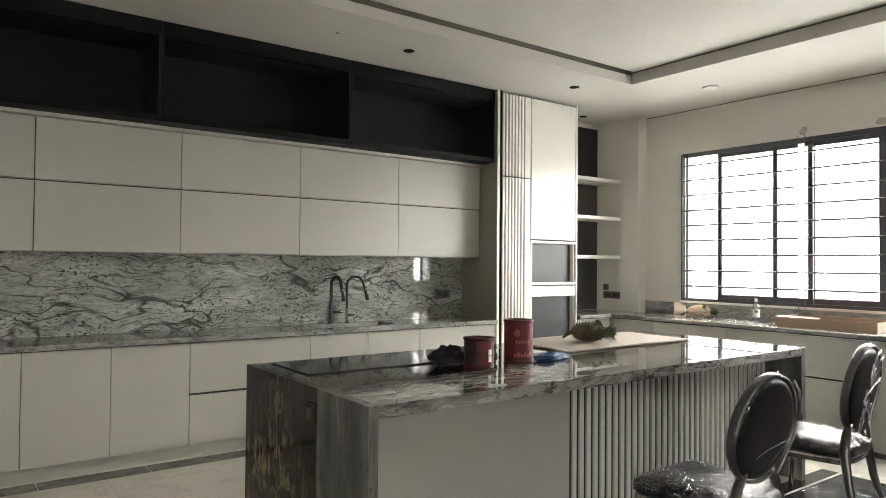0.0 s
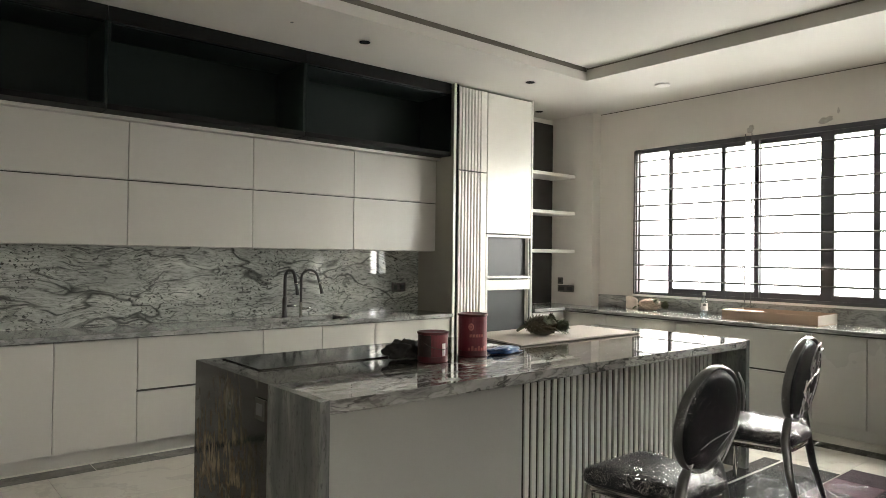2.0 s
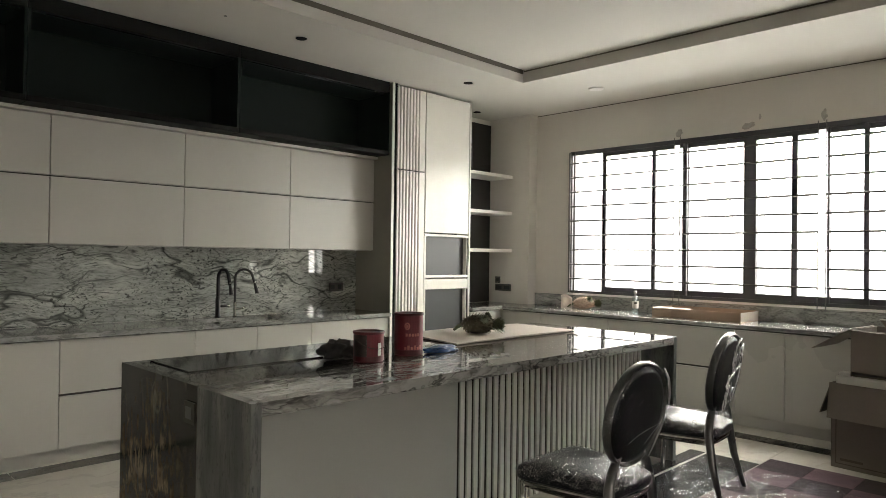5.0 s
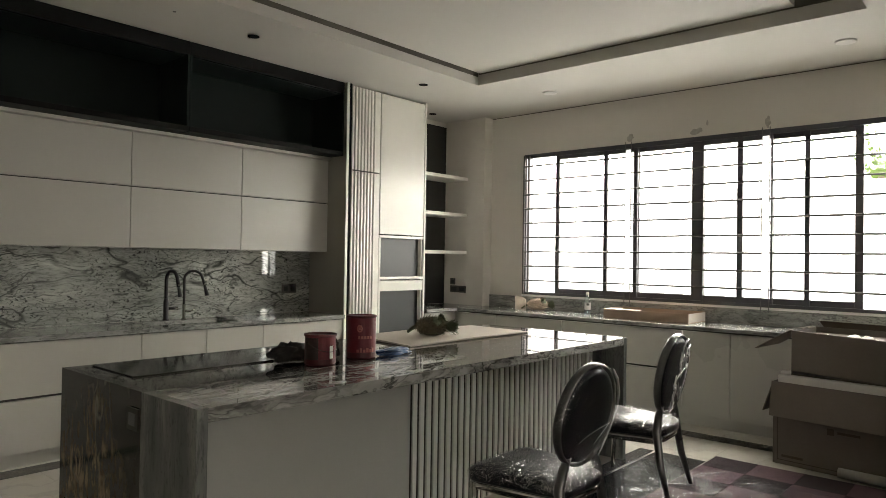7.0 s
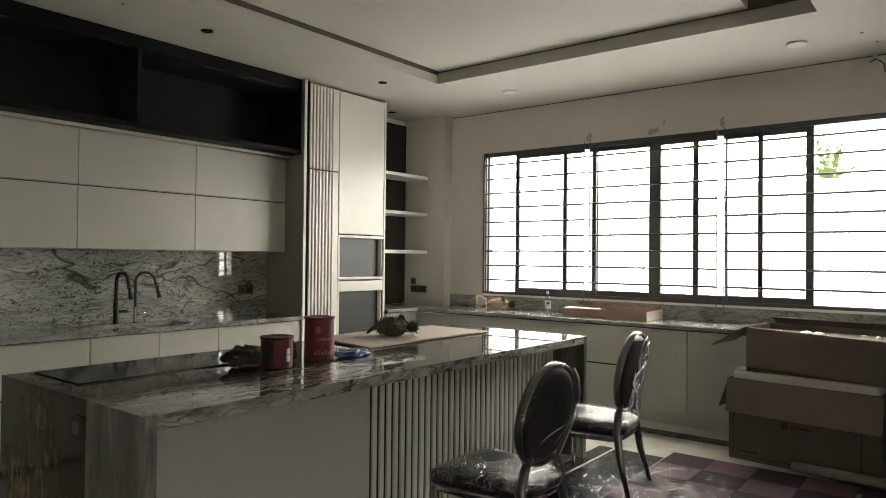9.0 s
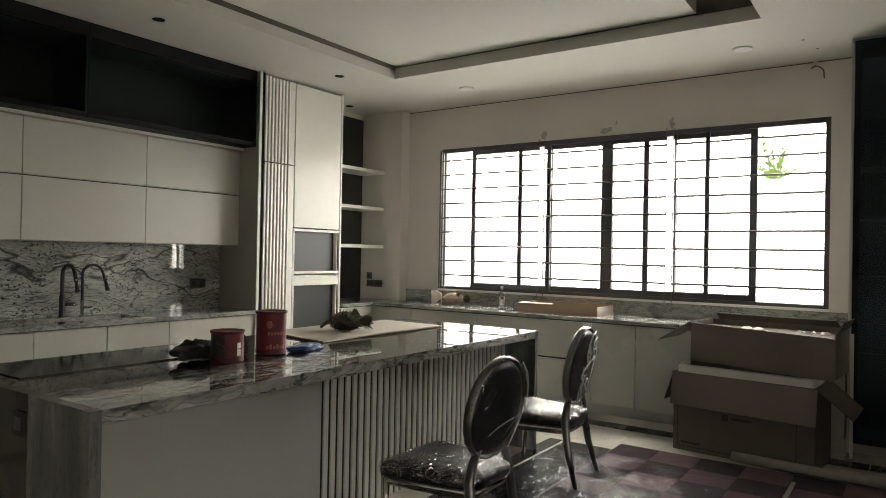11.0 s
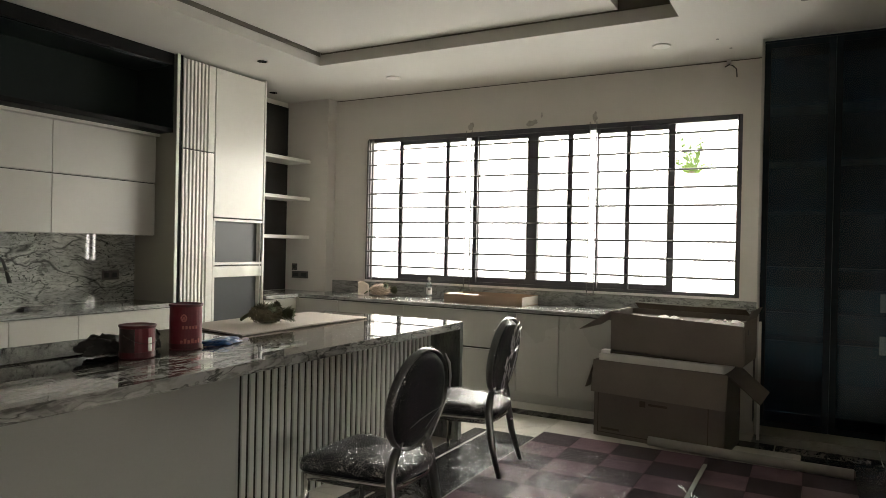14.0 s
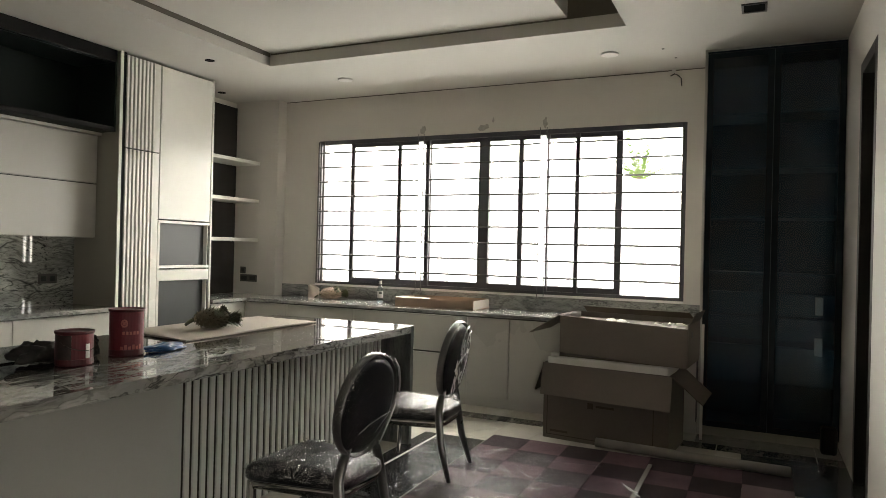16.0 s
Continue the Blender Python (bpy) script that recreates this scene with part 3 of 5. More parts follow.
sash(2.10, 2.75, 7.172, 0.02, 0.02)
sash(1.389, 2.12, 7.204, 0.063, 0.02)
for y0, y1 in ((0.84, 1.389), (4.405, 4.795)):
    pane = part("pane", boxed(7.2, 7.205, y0, y1, Z0, Z1), GLASS, win)
    pane.visible_shadow = False
for y, w in ((3.781, 0.044), (2.390, 0.050), (1.815, 0.040)):
    part("mullion", boxed(7.173, 7.203, y - w / 2, y + w / 2, Z0, Z1), ALU, win)
part("window_sill", boxed(7.13, 7.165, WY0, WY1, WZ0 - 0.02, WZ0 - 0.004), ALU_PALE, win, "pale stone sill edge")

guard = thing("window_guard", (7.10, 2.82, 1.0), "thin dark steel security bars with milky clear posts over the window", "window guard")
for y0, y1 in ((3.453, 3.517), (2.107, 2.174)):
    p = part("post", boxed(7.096, 7.102, y0 + 0.004, y1 - 0.004, 1.13, 2.61, 0.001), ACRYLIC, guard, "milky clear acrylic post")
    for y in (y0, y1):
        part("edge", rod(bmesh.new(), (7.10, y, 1.0), (7.10, y, 2.69), 0.004, 8), POST_EDGE, p)
for y in (4.80, 4.735):
    part("post", rod(bmesh.new(), (7.12, y, 1.05), (7.12, y, 2.66), 0.012, 8), STEEL_ROD, guard)
for y in (0.84,):
    part("post", rod(bmesh.new(), (7.12, y, 1.05), (7.12, y, 2.66), 0.008, 8), STEEL_ROD, guard)
for k in range(9):
    z = 1.21 + k * 0.1655
    part("bar", rod(bmesh.new(), (7.118, 0.83, z), (7.118, 4.81, z), 0.0095, 6), STEEL_ROD, guard)
RAW_PLASTER = painted("raw_plaster", (0.40, 0.375, 0.345), 0.9, 0.3, 14, 80, 0.3)
for y, z, w, h in ((3.49, 2.74, 0.030, 0.035), (2.14, 2.745, 0.022, 0.04), (2.80, 2.730, 0.055, 0.030), (2.69, 2.80, 0.012, 0.02)):
    bm = bmesh.new()
    rim = []
    for k in range(18):
        a = math.tau * k / 18
        f = 1 + 0.75 * noise.noise(Vector((math.cos(a) * 1.5, math.sin(a) * 1.5, y * 7)))
        rim.append((y + w * f * math.cos(a), z + h * f * math.sin(a)))
    front = [bm.verts.new((X_E - 0.004, p, q)) for p, q in rim]
    rear = [bm.verts.new((X_E + 0.001, p, q)) for p, q in rim]
    bm.faces.new(front)
    bm.faces.new(rear)
    for k in range(18):
        bm.faces.new((front[k], front[(k + 1) % 18], rear[(k + 1) % 18], rear[k]))
    bmesh.ops.recalc_face_normals(bm, faces=bm.faces)
    solid("plaster_patch", bm, RAW_PLASTER, "rough unpainted plaster patch above the window", "plaster patch", "plaster patches")

# ---- backsplashes ----
solid("backsplash_north", boxed(-1.2, 4.885, 5.908, Y_N + 0.002, 0.886, 1.50), BACKSPLASH, "polished grey marble backsplash with flowing dark veins", "backsplash", kind="structure")
solid("backsplash_east", boxed(7.128, X_E + 0.002, 0.63, 5.297, 0.886, 1.022, 0.002), COUNTER, "low grey marble upstand below the window", "backsplash", kind="structure")
solid("niche_mirror", boxed(6.02, 6.998, 5.915, Y_N + 0.002, 0.886, 3.10), SMOKED, "smoked dark mirror panel behind the open shelves", "mirror panel", kind="structure")

# ---- tall unit ----
tall = thing("tall_oven_unit", (5.45, 5.64, 0), "greige tall oven housing with fluted door and two empty slate niches", "tall cabinet")
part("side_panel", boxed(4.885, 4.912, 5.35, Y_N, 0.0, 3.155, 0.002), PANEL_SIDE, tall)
part("side_panel", boxed(5.998, 6.02, 5.345, Y_N, 0.0, 3.155, 0.002), LACQUER_PALE, tall)
part("carcass", boxed(4.914, 5.996, 5.52, Y_N - 0.002, 0.0, 3.15), CARCASS, tall)
bm = boxed(4.868, 4.897, 5.338, 5.3495, 0.0, 3.155, 0.001)
part("edge_strip", bm, LACQUER_PALE, tall)


def fluted_door(x0, x1, z0, z1):
    d = part("fluted_door", boxed(x0, x1, 5.374, 5.392, z0, z1), CARCASS, tall)
    count = 9
    step = (x1 - x0) / count
    for k in range(count - 2):
        part("slat", boxed(x0 + k * step + 0.006, x0 + (k + 1) * step - 0.010, 5.342, 5.3735, z0, z1, 0.005), LACQUER_PALE, d)
    part("edge_slat", boxed(x1 - 2 * step + 0.006, x1 - 0.001, 5.342, 5.3735, z0, z1, 0.003), LACQUER_PALE, d, "broad flat closing slat")


fluted_door(4.935, 5.318, 0.1, 2.300)
fluted_door(4.935, 5.318, 2.310, 3.135)
# Black strip set into the gap beside the slats to paint its shade.
part("gap_strip", boxed(4.898, 4.934, 5.345, 5.373, 0.0, 3.15), BLACK_HOLE, tall, "dark strip drawn as the shade of a vertical gap")
part("upper_door", boxed(5.333, 5.985, 5.345, 5.368, 1.690, 3.134, 0.002), LACQUER_PALE, tall, "satin pale lacquered door")
bm = boxed(5.330, 5.995, 5.347, 5.42, 1.652, 1.678, 0.002)
part("niche_rail", bm, LACQUER_PALE, tall)
part("niche_rail", boxed(5.330, 5.995, 5.347, 5.52, 1.220, 1.246, 0.002), LACQUER_PALE, tall)
part("niche_rail", boxed(5.330, 5.995, 5.352, 5.52, 1.100, 1.205, 0.003), LACQUER_PALE, tall)
part("niche_side", boxed(5.325, 5.352, 5.347, 5.52, 0.1, 1.652, 0.002), LACQUER_PALE, tall)
part("niche_side", boxed(5.962, 5.972, 5.352, 5.52, 0.1, 1.652, 0.002), LACQUER_PALE, tall)
# Dark filler strip paints the shade of the gap beside the niches.
part("niche_gap", boxed(5.973, 5.996, 5.36, 5.52, 0.1, 1.652), CARCASS, tall, "dark strip drawn as the shade of a vertical gap")
part("niche_back", boxed(5.352, 5.962, 5.40, 5.42, 1.246, 1.652), SLATE, tall, "slate grey board closing the niche")
part("niche_back", boxed(5.352, 5.962, 5.40, 5.42, 0.50, 1.100), SLATE, tall, "slate grey board closing the niche")
part("lower_drawer", boxed(5.352, 5.955, 5.352, 5.42, 0.10, 0.49, 0.003), LACQUER_PALE, tall)

# ---- dark open shelf over the wall cabinets ----
for n, (x0, x1) in enumerate(((3.265, 4.868), (1.735, 3.260), (0.20, 1.730), (-1.30, 0.195))):
    sh = thing("charcoal_top_box", ((x0 + x1) / 2, 5.68, 2.43), "charcoal open-fronted box shelf running below the ceiling", "shelf unit", "top shelf boxes")
    part("back", boxed(x0, x1, 5.86, 5.925, 2.43, 3.155), BLACKISH, sh)
    part("base", boxed(x0, x1, 5.385, 5.86, 2.435, 2.475, 0.002), BLACK_FRAME, sh)
    part("top", boxed(x0, x1, 5.385, 5.86, 3.05, 3.155, 0.002), BLACK_FRAME, sh)
    part("end", boxed(x0, x0 + 0.018, 5.387, 5.86, 2.475, 3.05), BLACKISH, sh)
    part("end", boxed(x1 - 0.018, x1, 5.387, 5.86, 2.475, 3.05), BLACKISH, sh)
    # Added sheet in the lighter board, so the underside looks lit.
    part("lightened_soffit", boxed(x0 + 0.018, x1 - 0.018, 5.43, 5.86, 3.044, 3.0498), BLACKISH, sh)
    part("light_channel", boxed(x0 + 0.12, x1 - 0.12, 5.42, 5.426, 3.044, 3.0495), DARK_CHROME, sh, "slim metal light channel")
solid("pelmet_strip", boxed(-1.3, 4.87, 5.56, 5.92, 2.408, 2.433, 0.002), LACQUER, "thin greige filler strip above the wall cabinets", "filler strip")

# ---- wall cabinets ----
tops = [4.868, 3.893, 2.911, 1.941, 0.985, 0.01, -0.965]
for x1, x0 in zip(tops, tops[1:]):
    for z0, z1, row in ((1.497, 1.966, "lower"), (1.984, 2.404, "upper")):
        cab = thing("wall_cabinet", ((x0 + x1) / 2, 5.77, z0), "greige handleless lift-up wall cabinet above the marble backsplash" if row == "lower" else "greige handleless lift-up wall cabinet in the top row", "wall cabinet", "wall cabinets")
        part("body", boxed(x0 + 0.001, x1 - 0.001, 5.636, 5.906, z0, z1 + (0.015 if row == "lower" else 0.0)), CARCASS, cab)
        if row == "lower":
            part("finger_rail", boxed(x0 + 0.001, x1 - 0.001, 5.624, 5.6355, z1 + 0.0002, z1 + 0.006), LACQUER, cab, "greige finger rail")
        part("bottom_panel", boxed(x0 + 0.001, x1 - 0.001, 5.636, 5.906, z0 - 0.003, z0 - 0.0005), LACQUER, cab)
        part("door", boxed(x0 + 0.0034, x1 - 0.0034, 5.610, 5.632, z0, z1, 0.0012), LACQUER, cab)

# ---- base cabinets along the kitchen wall ----
xs = [-1.20, -0.65, -0.12, 0.40, 0.91, 1.432, 1.955, 2.905, 3.440, 3.975, 4.883]
for x0, x1 in zip(xs, xs[1:]):
    drawers = x1 - x0 > 0.8
    cab = thing("base_cabinet", ((x0 + x1) / 2, 5.65, 0), "greige handleless two-drawer base unit under the marble worktop" if drawers else "greige handleless base cabinet under the marble worktop", "base cabinet", "base cabinets")
    part("body", boxed(x0 + 0.001, x1 - 0.001, 5.386, 5.905, 0.10, 0.66), CARCASS, cab)
    part("top_rail", boxed(x0 + 0.001, x1 - 0.001, 5.40, 5.42, 0.66, 0.848), CARCASS, cab)
    part("plinth", boxed(x0, x1, 5.42, 5.44, 0.0, 0.10), LACQUER, cab)
    if drawers:
        part("drawer_front", boxed(x0 + 0.0025, x1 - 0.0025, 5.360, 5.382, 0.474, 0.838, 0.002), LACQUER, cab)
        part("drawer_front", boxed(x0 + 0.0025, x1 - 0.0025, 5.360, 5.382, 0.102, 0.456, 0.002), LACQUER, cab)
    else:
        part("door", boxed(x0 + 0.0025, x1 - 0.0025, 5.360, 5.382, 0.102, 0.838, 0.002), LACQUER, cab)

SX0, SX1, SY0, SY1 = 3.05, 3.80, 5.46, 5.80
bm = boxed(-1.2, SX0, 5.335, 5.907, 0.85, 0.885, 0.003)
box(bm, SX1, 4.884, 5.335, 5.907, 0.85, 0.885, 0.003)
box(bm, SX0, SX1, 5.335, SY0, 0.85, 0.885)
box(bm, SX0, SX1, SY1, 5.907, 0.85, 0.885)
top = thing("kitchen_worktop", (1.84, 5.62, 0.85), "polished grey marble worktop with dark veins", "worktop")
part("slab", bm, COUNTER, top)
part("front_edge", boxed(-1.2, 4.866, 5.331, 5.3346, 0.849, 0.8853, 0.001), COUNTER, top)
sink = thing("sink", (3.425, 5.63, 0.68), "undermounted dark steel kitchen sink", "sink")
bm = boxed(SX0 - 0.012, SX1 + 0.012, SY0 - 0.012, SY1 + 0.012, 0.68, 0.69)
for a in ((SX0 - 0.012, SX0, SY0 - 0.012, SY1 + 0.012), (SX1, SX1 + 0.012, SY0 - 0.012, SY1 + 0.012), (SX0, SX1, SY0 - 0.012, SY0), (SX0, SX1, SY1, SY1 + 0.012)):
    box(bm, *a, 0.69, 0.849)
part("bowl", bm, DARK_CHROME, sink)
part("drain", lathe([(0.0005, 0), (0.045, 0), (0.045, 0.006), (0.03, 0.008), (0.0005, 0.004)], 20, (3.43, 5.66, 0.69)), CHROME, sink, smooth=True)

# ---- east run ----
ys = [(0.64, 1.45), (1.45, 2.256), (2.256, 2.669), (2.669, 3.925), (3.925, 4.766), (4.766, 5.33)]
for n, (y0, y1) in enumerate(ys):
    drawers = n == 3
    cab = thing("base_cabinet", (6.84, (y0 + y1) / 2, 0), "greige base unit with wide drawers below the window" if drawers else "greige handleless base cabinet below the window", "base cabinet", "window base cabinets")
    part("body", boxed(6.572, 7.12, y0 + 0.001, y1 - 0.001, 0.10, 0.848), CARCASS, cab)
    part("plinth", boxed(6.60, 6.62, y0, y1, 0.0, 0.10), LACQUER, cab)
    if drawers:
        for a, b in ((0.488, 0.836), (0.102, 0.470)):
            part("drawer_front", boxed(6.545, 6.569, y0 + 0.0035, y1 - 0.0035, a, b, 0.002), LACQUER, cab)
    else:
        part("door", boxed(6.545, 6.569, y0 + 0.0035, y1 - 0.0035, 0.102, 0.836, 0.002), LACQUER, cab)
cab = thing("corner_base_cabinet", (6.3, 5.6, 0), "greige corner base cabinet beside the tall unit", "base cabinet")
part("body", boxed(6.022, 6.54, 5.36, 5.905, 0.1, 0.848), CARCASS, cab)
part("plinth", boxed(6.022, 6.6, 5.42, 5.44, 0.0, 0.1), LACQUER, cab)
part("door", boxed(6.026, 6.541, 5.335, 5.357, 0.102, 0.836, 0.002), LACQUER, cab)
bm = boxed(6.52, 7.127, 0.632, 5.296, 0.85, 0.885, 0.003)
box(bm, 6.022, 6.998, 5.3, 5.912, 0.85, 0.885, 0.003)
solid("window_worktop", bm, COUNTER, "polished grey marble worktop turning the corner below the window", "worktop")

for z in (2.405, 1.96, 1.505):
    s = solid("niche_shelf", boxed(6.022, 6.998, 5.555, 5.913, z, z + 0.038, 0.003), LACQUER_PALE, "pale lacquered open shelf in the corner niche", "shelf", "niche shelves")


def outlet(name, lo, hi, axis, label, holes):
    """A flat wall plate with inserts; axis: the way it faces."""
    t = thing(name, ((lo[0] + hi[0]) / 2, (lo[1] + hi[1]) / 2, lo[2]), label, "socket")
    part("plate", boxed(lo[0], hi[0], lo[1], hi[1], lo[2], hi[2], 0.002), SOCKET_BROWN if "island" in name else SOCKET, t)
    for k in range(holes):
        if axis == "y":
            w = (hi[0] - lo[0]) / holes
            part("insert", boxed(lo[0] + k * w + 0.02, lo[0] + (k + 1) * w - 0.02, lo[1] - 0.003, lo[1] + 0.002, lo[2] + 0.02, hi[2] - 0.02, 0.001), SOCKET_DARK, t)
        else:
            w = (hi[1] - lo[1]) / holes
            part("insert", boxed(lo[0] - 0.003, lo[0] + 0.002, lo[1] + k * w + 0.02, lo[1] + (k + 1) * w - 0.02, lo[2] + 0.02, hi[2] - 0.02, 0.001), SOCKET_DARK, t)


outlet("wall_socket", (4.545, 5.899, 1.08), (4.715, 5.9075, 1.165), "y", "grey double socket plate on the marble backsplash", 2)
outlet("wall_socket", (6.991, 5.56, 1.03), (6.9995, 5.81, 1.115), "x", "grey double socket plate on the niche wall", 2)
outlet("wall_switch", (6.991, 5.73, 1.125), (6.9995, 5.81, 1.205), "x", "grey single switch plate above the socket", 1)

# ---- ceiling fittings ----
for x, y, r in ((3.515, 4.887, 0.045), (5.414, 4.842, 0.045), (6.475, 5.68, 0.045)):
    d = thing("recessed_downlight", (x, y, Z_C - 0.004), "small dark recessed downlight, switched off", "downlight", "recessed downlights")
    part("rim", lathe([(0.036, 0.0), (r, 0.0), (r, 0.0035), (0.036, 0.0035)], 24, (x, y, Z_C - 0.004)), BLACK_HOLE, d, smooth=True)
    part("lens", lathe([(0.0005, 0.001), (0.036, 0.001), (0.036, 0.003), (0.0005, 0.003)], 20, (x, y, Z_C - 0.004)), BLACK_HOLE, d)
for x, y in ((6.44, 4.03), (6.45, 1.387)):
    d = thing("flush_downlight", (x, y, Z_C - 0.012), "round white flush ceiling downlight, switched off", "downlight", "flush downlights")
    part("rim", lathe([(0.062, 0.0), (0.072, 0.002), (0.075, 0.012), (0.062, 0.012)], 28, (x, y, Z_C - 0.012)), LAMP_WHITE, d, smooth=True)
    part("diffuser", lathe([(0.0005, 0.004), (0.062, 0.004), (0.062, 0.011), (0.0005, 0.011)], 24, (x, y, Z_C - 0.012)), LAMP_WHITE, d)
v = thing("ceiling_vent", (5.69, 0.265, Z_C - 0.01), "small square dark unfinished ceiling opening", "vent")
bm = boxed(5.60, 5.78, 0.185, 0.20, Z_C - 0.010, Z_C - 0.001)
box(bm, 5.60, 5.78, 0.33, 0.345, Z_C - 0.010, Z_C - 0.001)
box(bm, 5.60, 5.615, 0.20, 0.33, Z_C - 0.010, Z_C - 0.001)
box(bm, 5.765, 5.78, 0.20, 0.33, Z_C - 0.010, Z_C - 0.001)
part("frame", bm, SOCKET, v)
# Flat black plate paints the dark inside of the ceiling opening.
part("recess", boxed(5.615, 5.765, 0.20, 0.33, Z_C - 0.005, Z_C - 0.001), BLACK_HOLE, v)
c = thing("ceiling_cable", (7.10, 0.93, 3.0), "short loose cable end with a small clip at the ceiling edge", "cable")
part("clip", boxed(7.11, 7.148, 0.92, 0.95, 3.125, 3.158, 0.004), LAMP_WHITE, c)
part("wire", tube([(7.125, 0.965, 3.10), (7.12, 0.93, 3.115), (7.11, 0.90, 3.10), (7.115, 0.87, 3.07), (7.12, 0.865, 3.0)], 0.006, 6), SOCKET, c, smooth=True)
for x, y in ((2.854, 4.857), (6.45, 0.95), (6.75, 0.88)):
    solid("ceiling_hole", lathe([(0.0005, 0), (0.012, 0), (0.012, 0.003), (0.0005, 0.003)], 10, (x, y, Z_C - 0.0035)), SOCKET, "tiny drilled hole plug in the ceiling", "hole plug", "ceiling plugs")

# ---- dark display cabinet ----
cabt = thing("display_cabinet", (6.87, 0.12, 0), "tall navy cabinet with two dark tinted glass doors", "display cabinet")
part("side_panel", boxed(6.59, X_E, 0.612, 0.631, 0.0, 3.156, 0.002), LACQUER, cabt, "pale greige end panel")
part("top_filler", boxed(6.61, X_E, -0.385, 0.612, 3.125, 3.156), NAVY_FRAME, cabt)
part("top_edge", boxed(6.597, 6.609, -0.385, 0.612, 3.140, 3.156), LACQUER, cabt, "thin pale edge strip")
part("plinth", boxed(6.62, 6.64, -0.38, 0.611, 0.0, 0.07), PANEL_SIDE, cabt)
part("back", boxed(7.10, 7.148, -0.385, 0.611, 0.07, 3.12), INK, cabt)
part("base", boxed(6.63, 7.10, -0.385, 0.611, 0.07, 0.10), INK, cabt)
part("end", boxed(6.63, 7.10, -0.385, -0.367, 0.10, 3.12), INK, cabt)
part("end", boxed(6.63, 7.10, 0.594, 0.611, 0.10, 3.12), INK, cabt)
part("divider", boxed(6.66, 7.10, 0.10, 0.13, 0.10, 3.12), INK, cabt)
for z in (1.32, 1.78, 2.18, 2.62):
    for y0, y1 in ((-0.367, 0.10), (0.13, 0.594)):
        part("shelf", boxed(6.68, 7.10, y0, y1, z, z + 0.02), INK_PALE, cabt)
for z in (0.45, 0.80, 1.0):
    for y0, y1 in ((-0.36, 0.095), (0.135, 0.59)):
        part("drawer", boxed(6.70, 6.75, y0, y1, z, z + 0.18 if z > 0.7 else z + 0.3, 0.004), INK_PALE, cabt)
for z in (0.70, 1.02):
    part("paper_tag", boxed(6.690, 6.694, -0.265, -0.21, z, z + 0.14), PAPER, cabt, "white paper tag")
for y0, y1 in ((-0.383, 0.113), (0.117, 0.610)):
    d = part("door", boxed(6.60, 6.628, y0, y0 + 0.045, 0.075, 3.12, 0.002), NAVY_FRAME, cabt)
    bm = boxed(6.60, 6.628, y1 - 0.045, y1, 0.075, 3.12, 0.002)
    box(bm, 6.60, 6.628, y0 + 0.045, y1 - 0.045, 0.075, 0.12)
    box(bm, 6.60, 6.628, y0 + 0.045, y1 - 0.045, 3.075, 3.12)
    part("door_frame", bm, NAVY_FRAME, d)
    part("pane", boxed(6.612, 6.617, y0 + 0.045, y1 - 0.045, 0.12, 3.075), TINTED, d, "dark tinted glass")

# ---- doorway in the south wall ----
door = thing("door_1", (5.54, Y_S - 0.08, 0), "tall dark timber door and frame, closed", "door", kind="structure")
bm = boxed(DX0 - 0.02, DX0 + 0.06, Y_S - 0.15, Y_S + 0.002, 0, DZ + 0.02, 0.003)
box(bm, DX1 - 0.06, DX1 + 0.02, Y_S - 0.15, Y_S + 0.002, 0, DZ + 0.02, 0.003)
box(bm, DX0 + 0.06, DX1 - 0.06, Y_S - 0.15, Y_S + 0.002, DZ - 0.06, DZ + 0.02, 0.003)
part("door_frame", bm, DOOR_WOOD, door)
leaf = part("door_leaf", boxed(DX0 + 0.062, DX1 - 0.062, Y_S - 0.12, Y_S - 0.08, 0.01, DZ - 0.062, 0.002), DOOR_WOOD, door)
part("door_handle", tube([(5.34, Y_S - 0.08, 1.03), (5.34, Y_S - 0.03, 1.03), (5.35, Y_S - 0.025, 1.03), (5.46, Y_S - 0.025, 1.03)], 0.009, 8), DARK_CHROME, leaf, "steel lever handle", smooth=True)

# ---- island ----
IX0, IX1, IY0, IY1, IZ = 1.805, 5.195, 2.545, 3.84, 0.888
isl = thing("kitchen_island", (3.5, 3.2, 0), "marble-clad kitchen island with fluted front and waterfall ends", "kitchen island")
E0, E1 = IX0 + 0.0455, IX1 - 0.0455
part("bar_top", boxed(E0, E1, IY0, 2.985, IZ - 0.055, IZ, 0.002), ISLAND_TOP, isl, "polished grey-brown marble bar top")
part("back_top", boxed(E0, E1, 2.9865, IY1, IZ - 0.055, IZ - 0.001, 0.002), ISLAND_BACK, isl, "polished dark brown marble top")
part("waterfall_end", boxed(IX0, IX0 + 0.045, IY0, 2.985, 0.0, IZ, 0.0008), BAR_SIDE, isl, "grey veined marble end slab")
part("end_panel", boxed(IX0 + 0.006, IX0 + 0.045, 2.9865, IY1, 0.0, IZ - 0.001, 0.0008), ISLAND_SIDE, isl, "dark brown marble end panel with rusty veins")
part("waterfall_end", boxed(IX1 - 0.045, IX1, IY0, IY1, 0.0, IZ, 0.0008), BAR_SIDE, isl, "grey veined marble end slab")
part("core", boxed(IX0 + 0.046, IX1 - 0.046, 2.85, IY1 - 0.03, 0.08, IZ - 0.057), CARCASS, isl)
part("front_panel", boxed(IX0 + 0.046, 3.178, 2.80, 2.838, 0.0, IZ - 0.057), FRONT_PANEL, isl, "plain greige lacquered front panel")
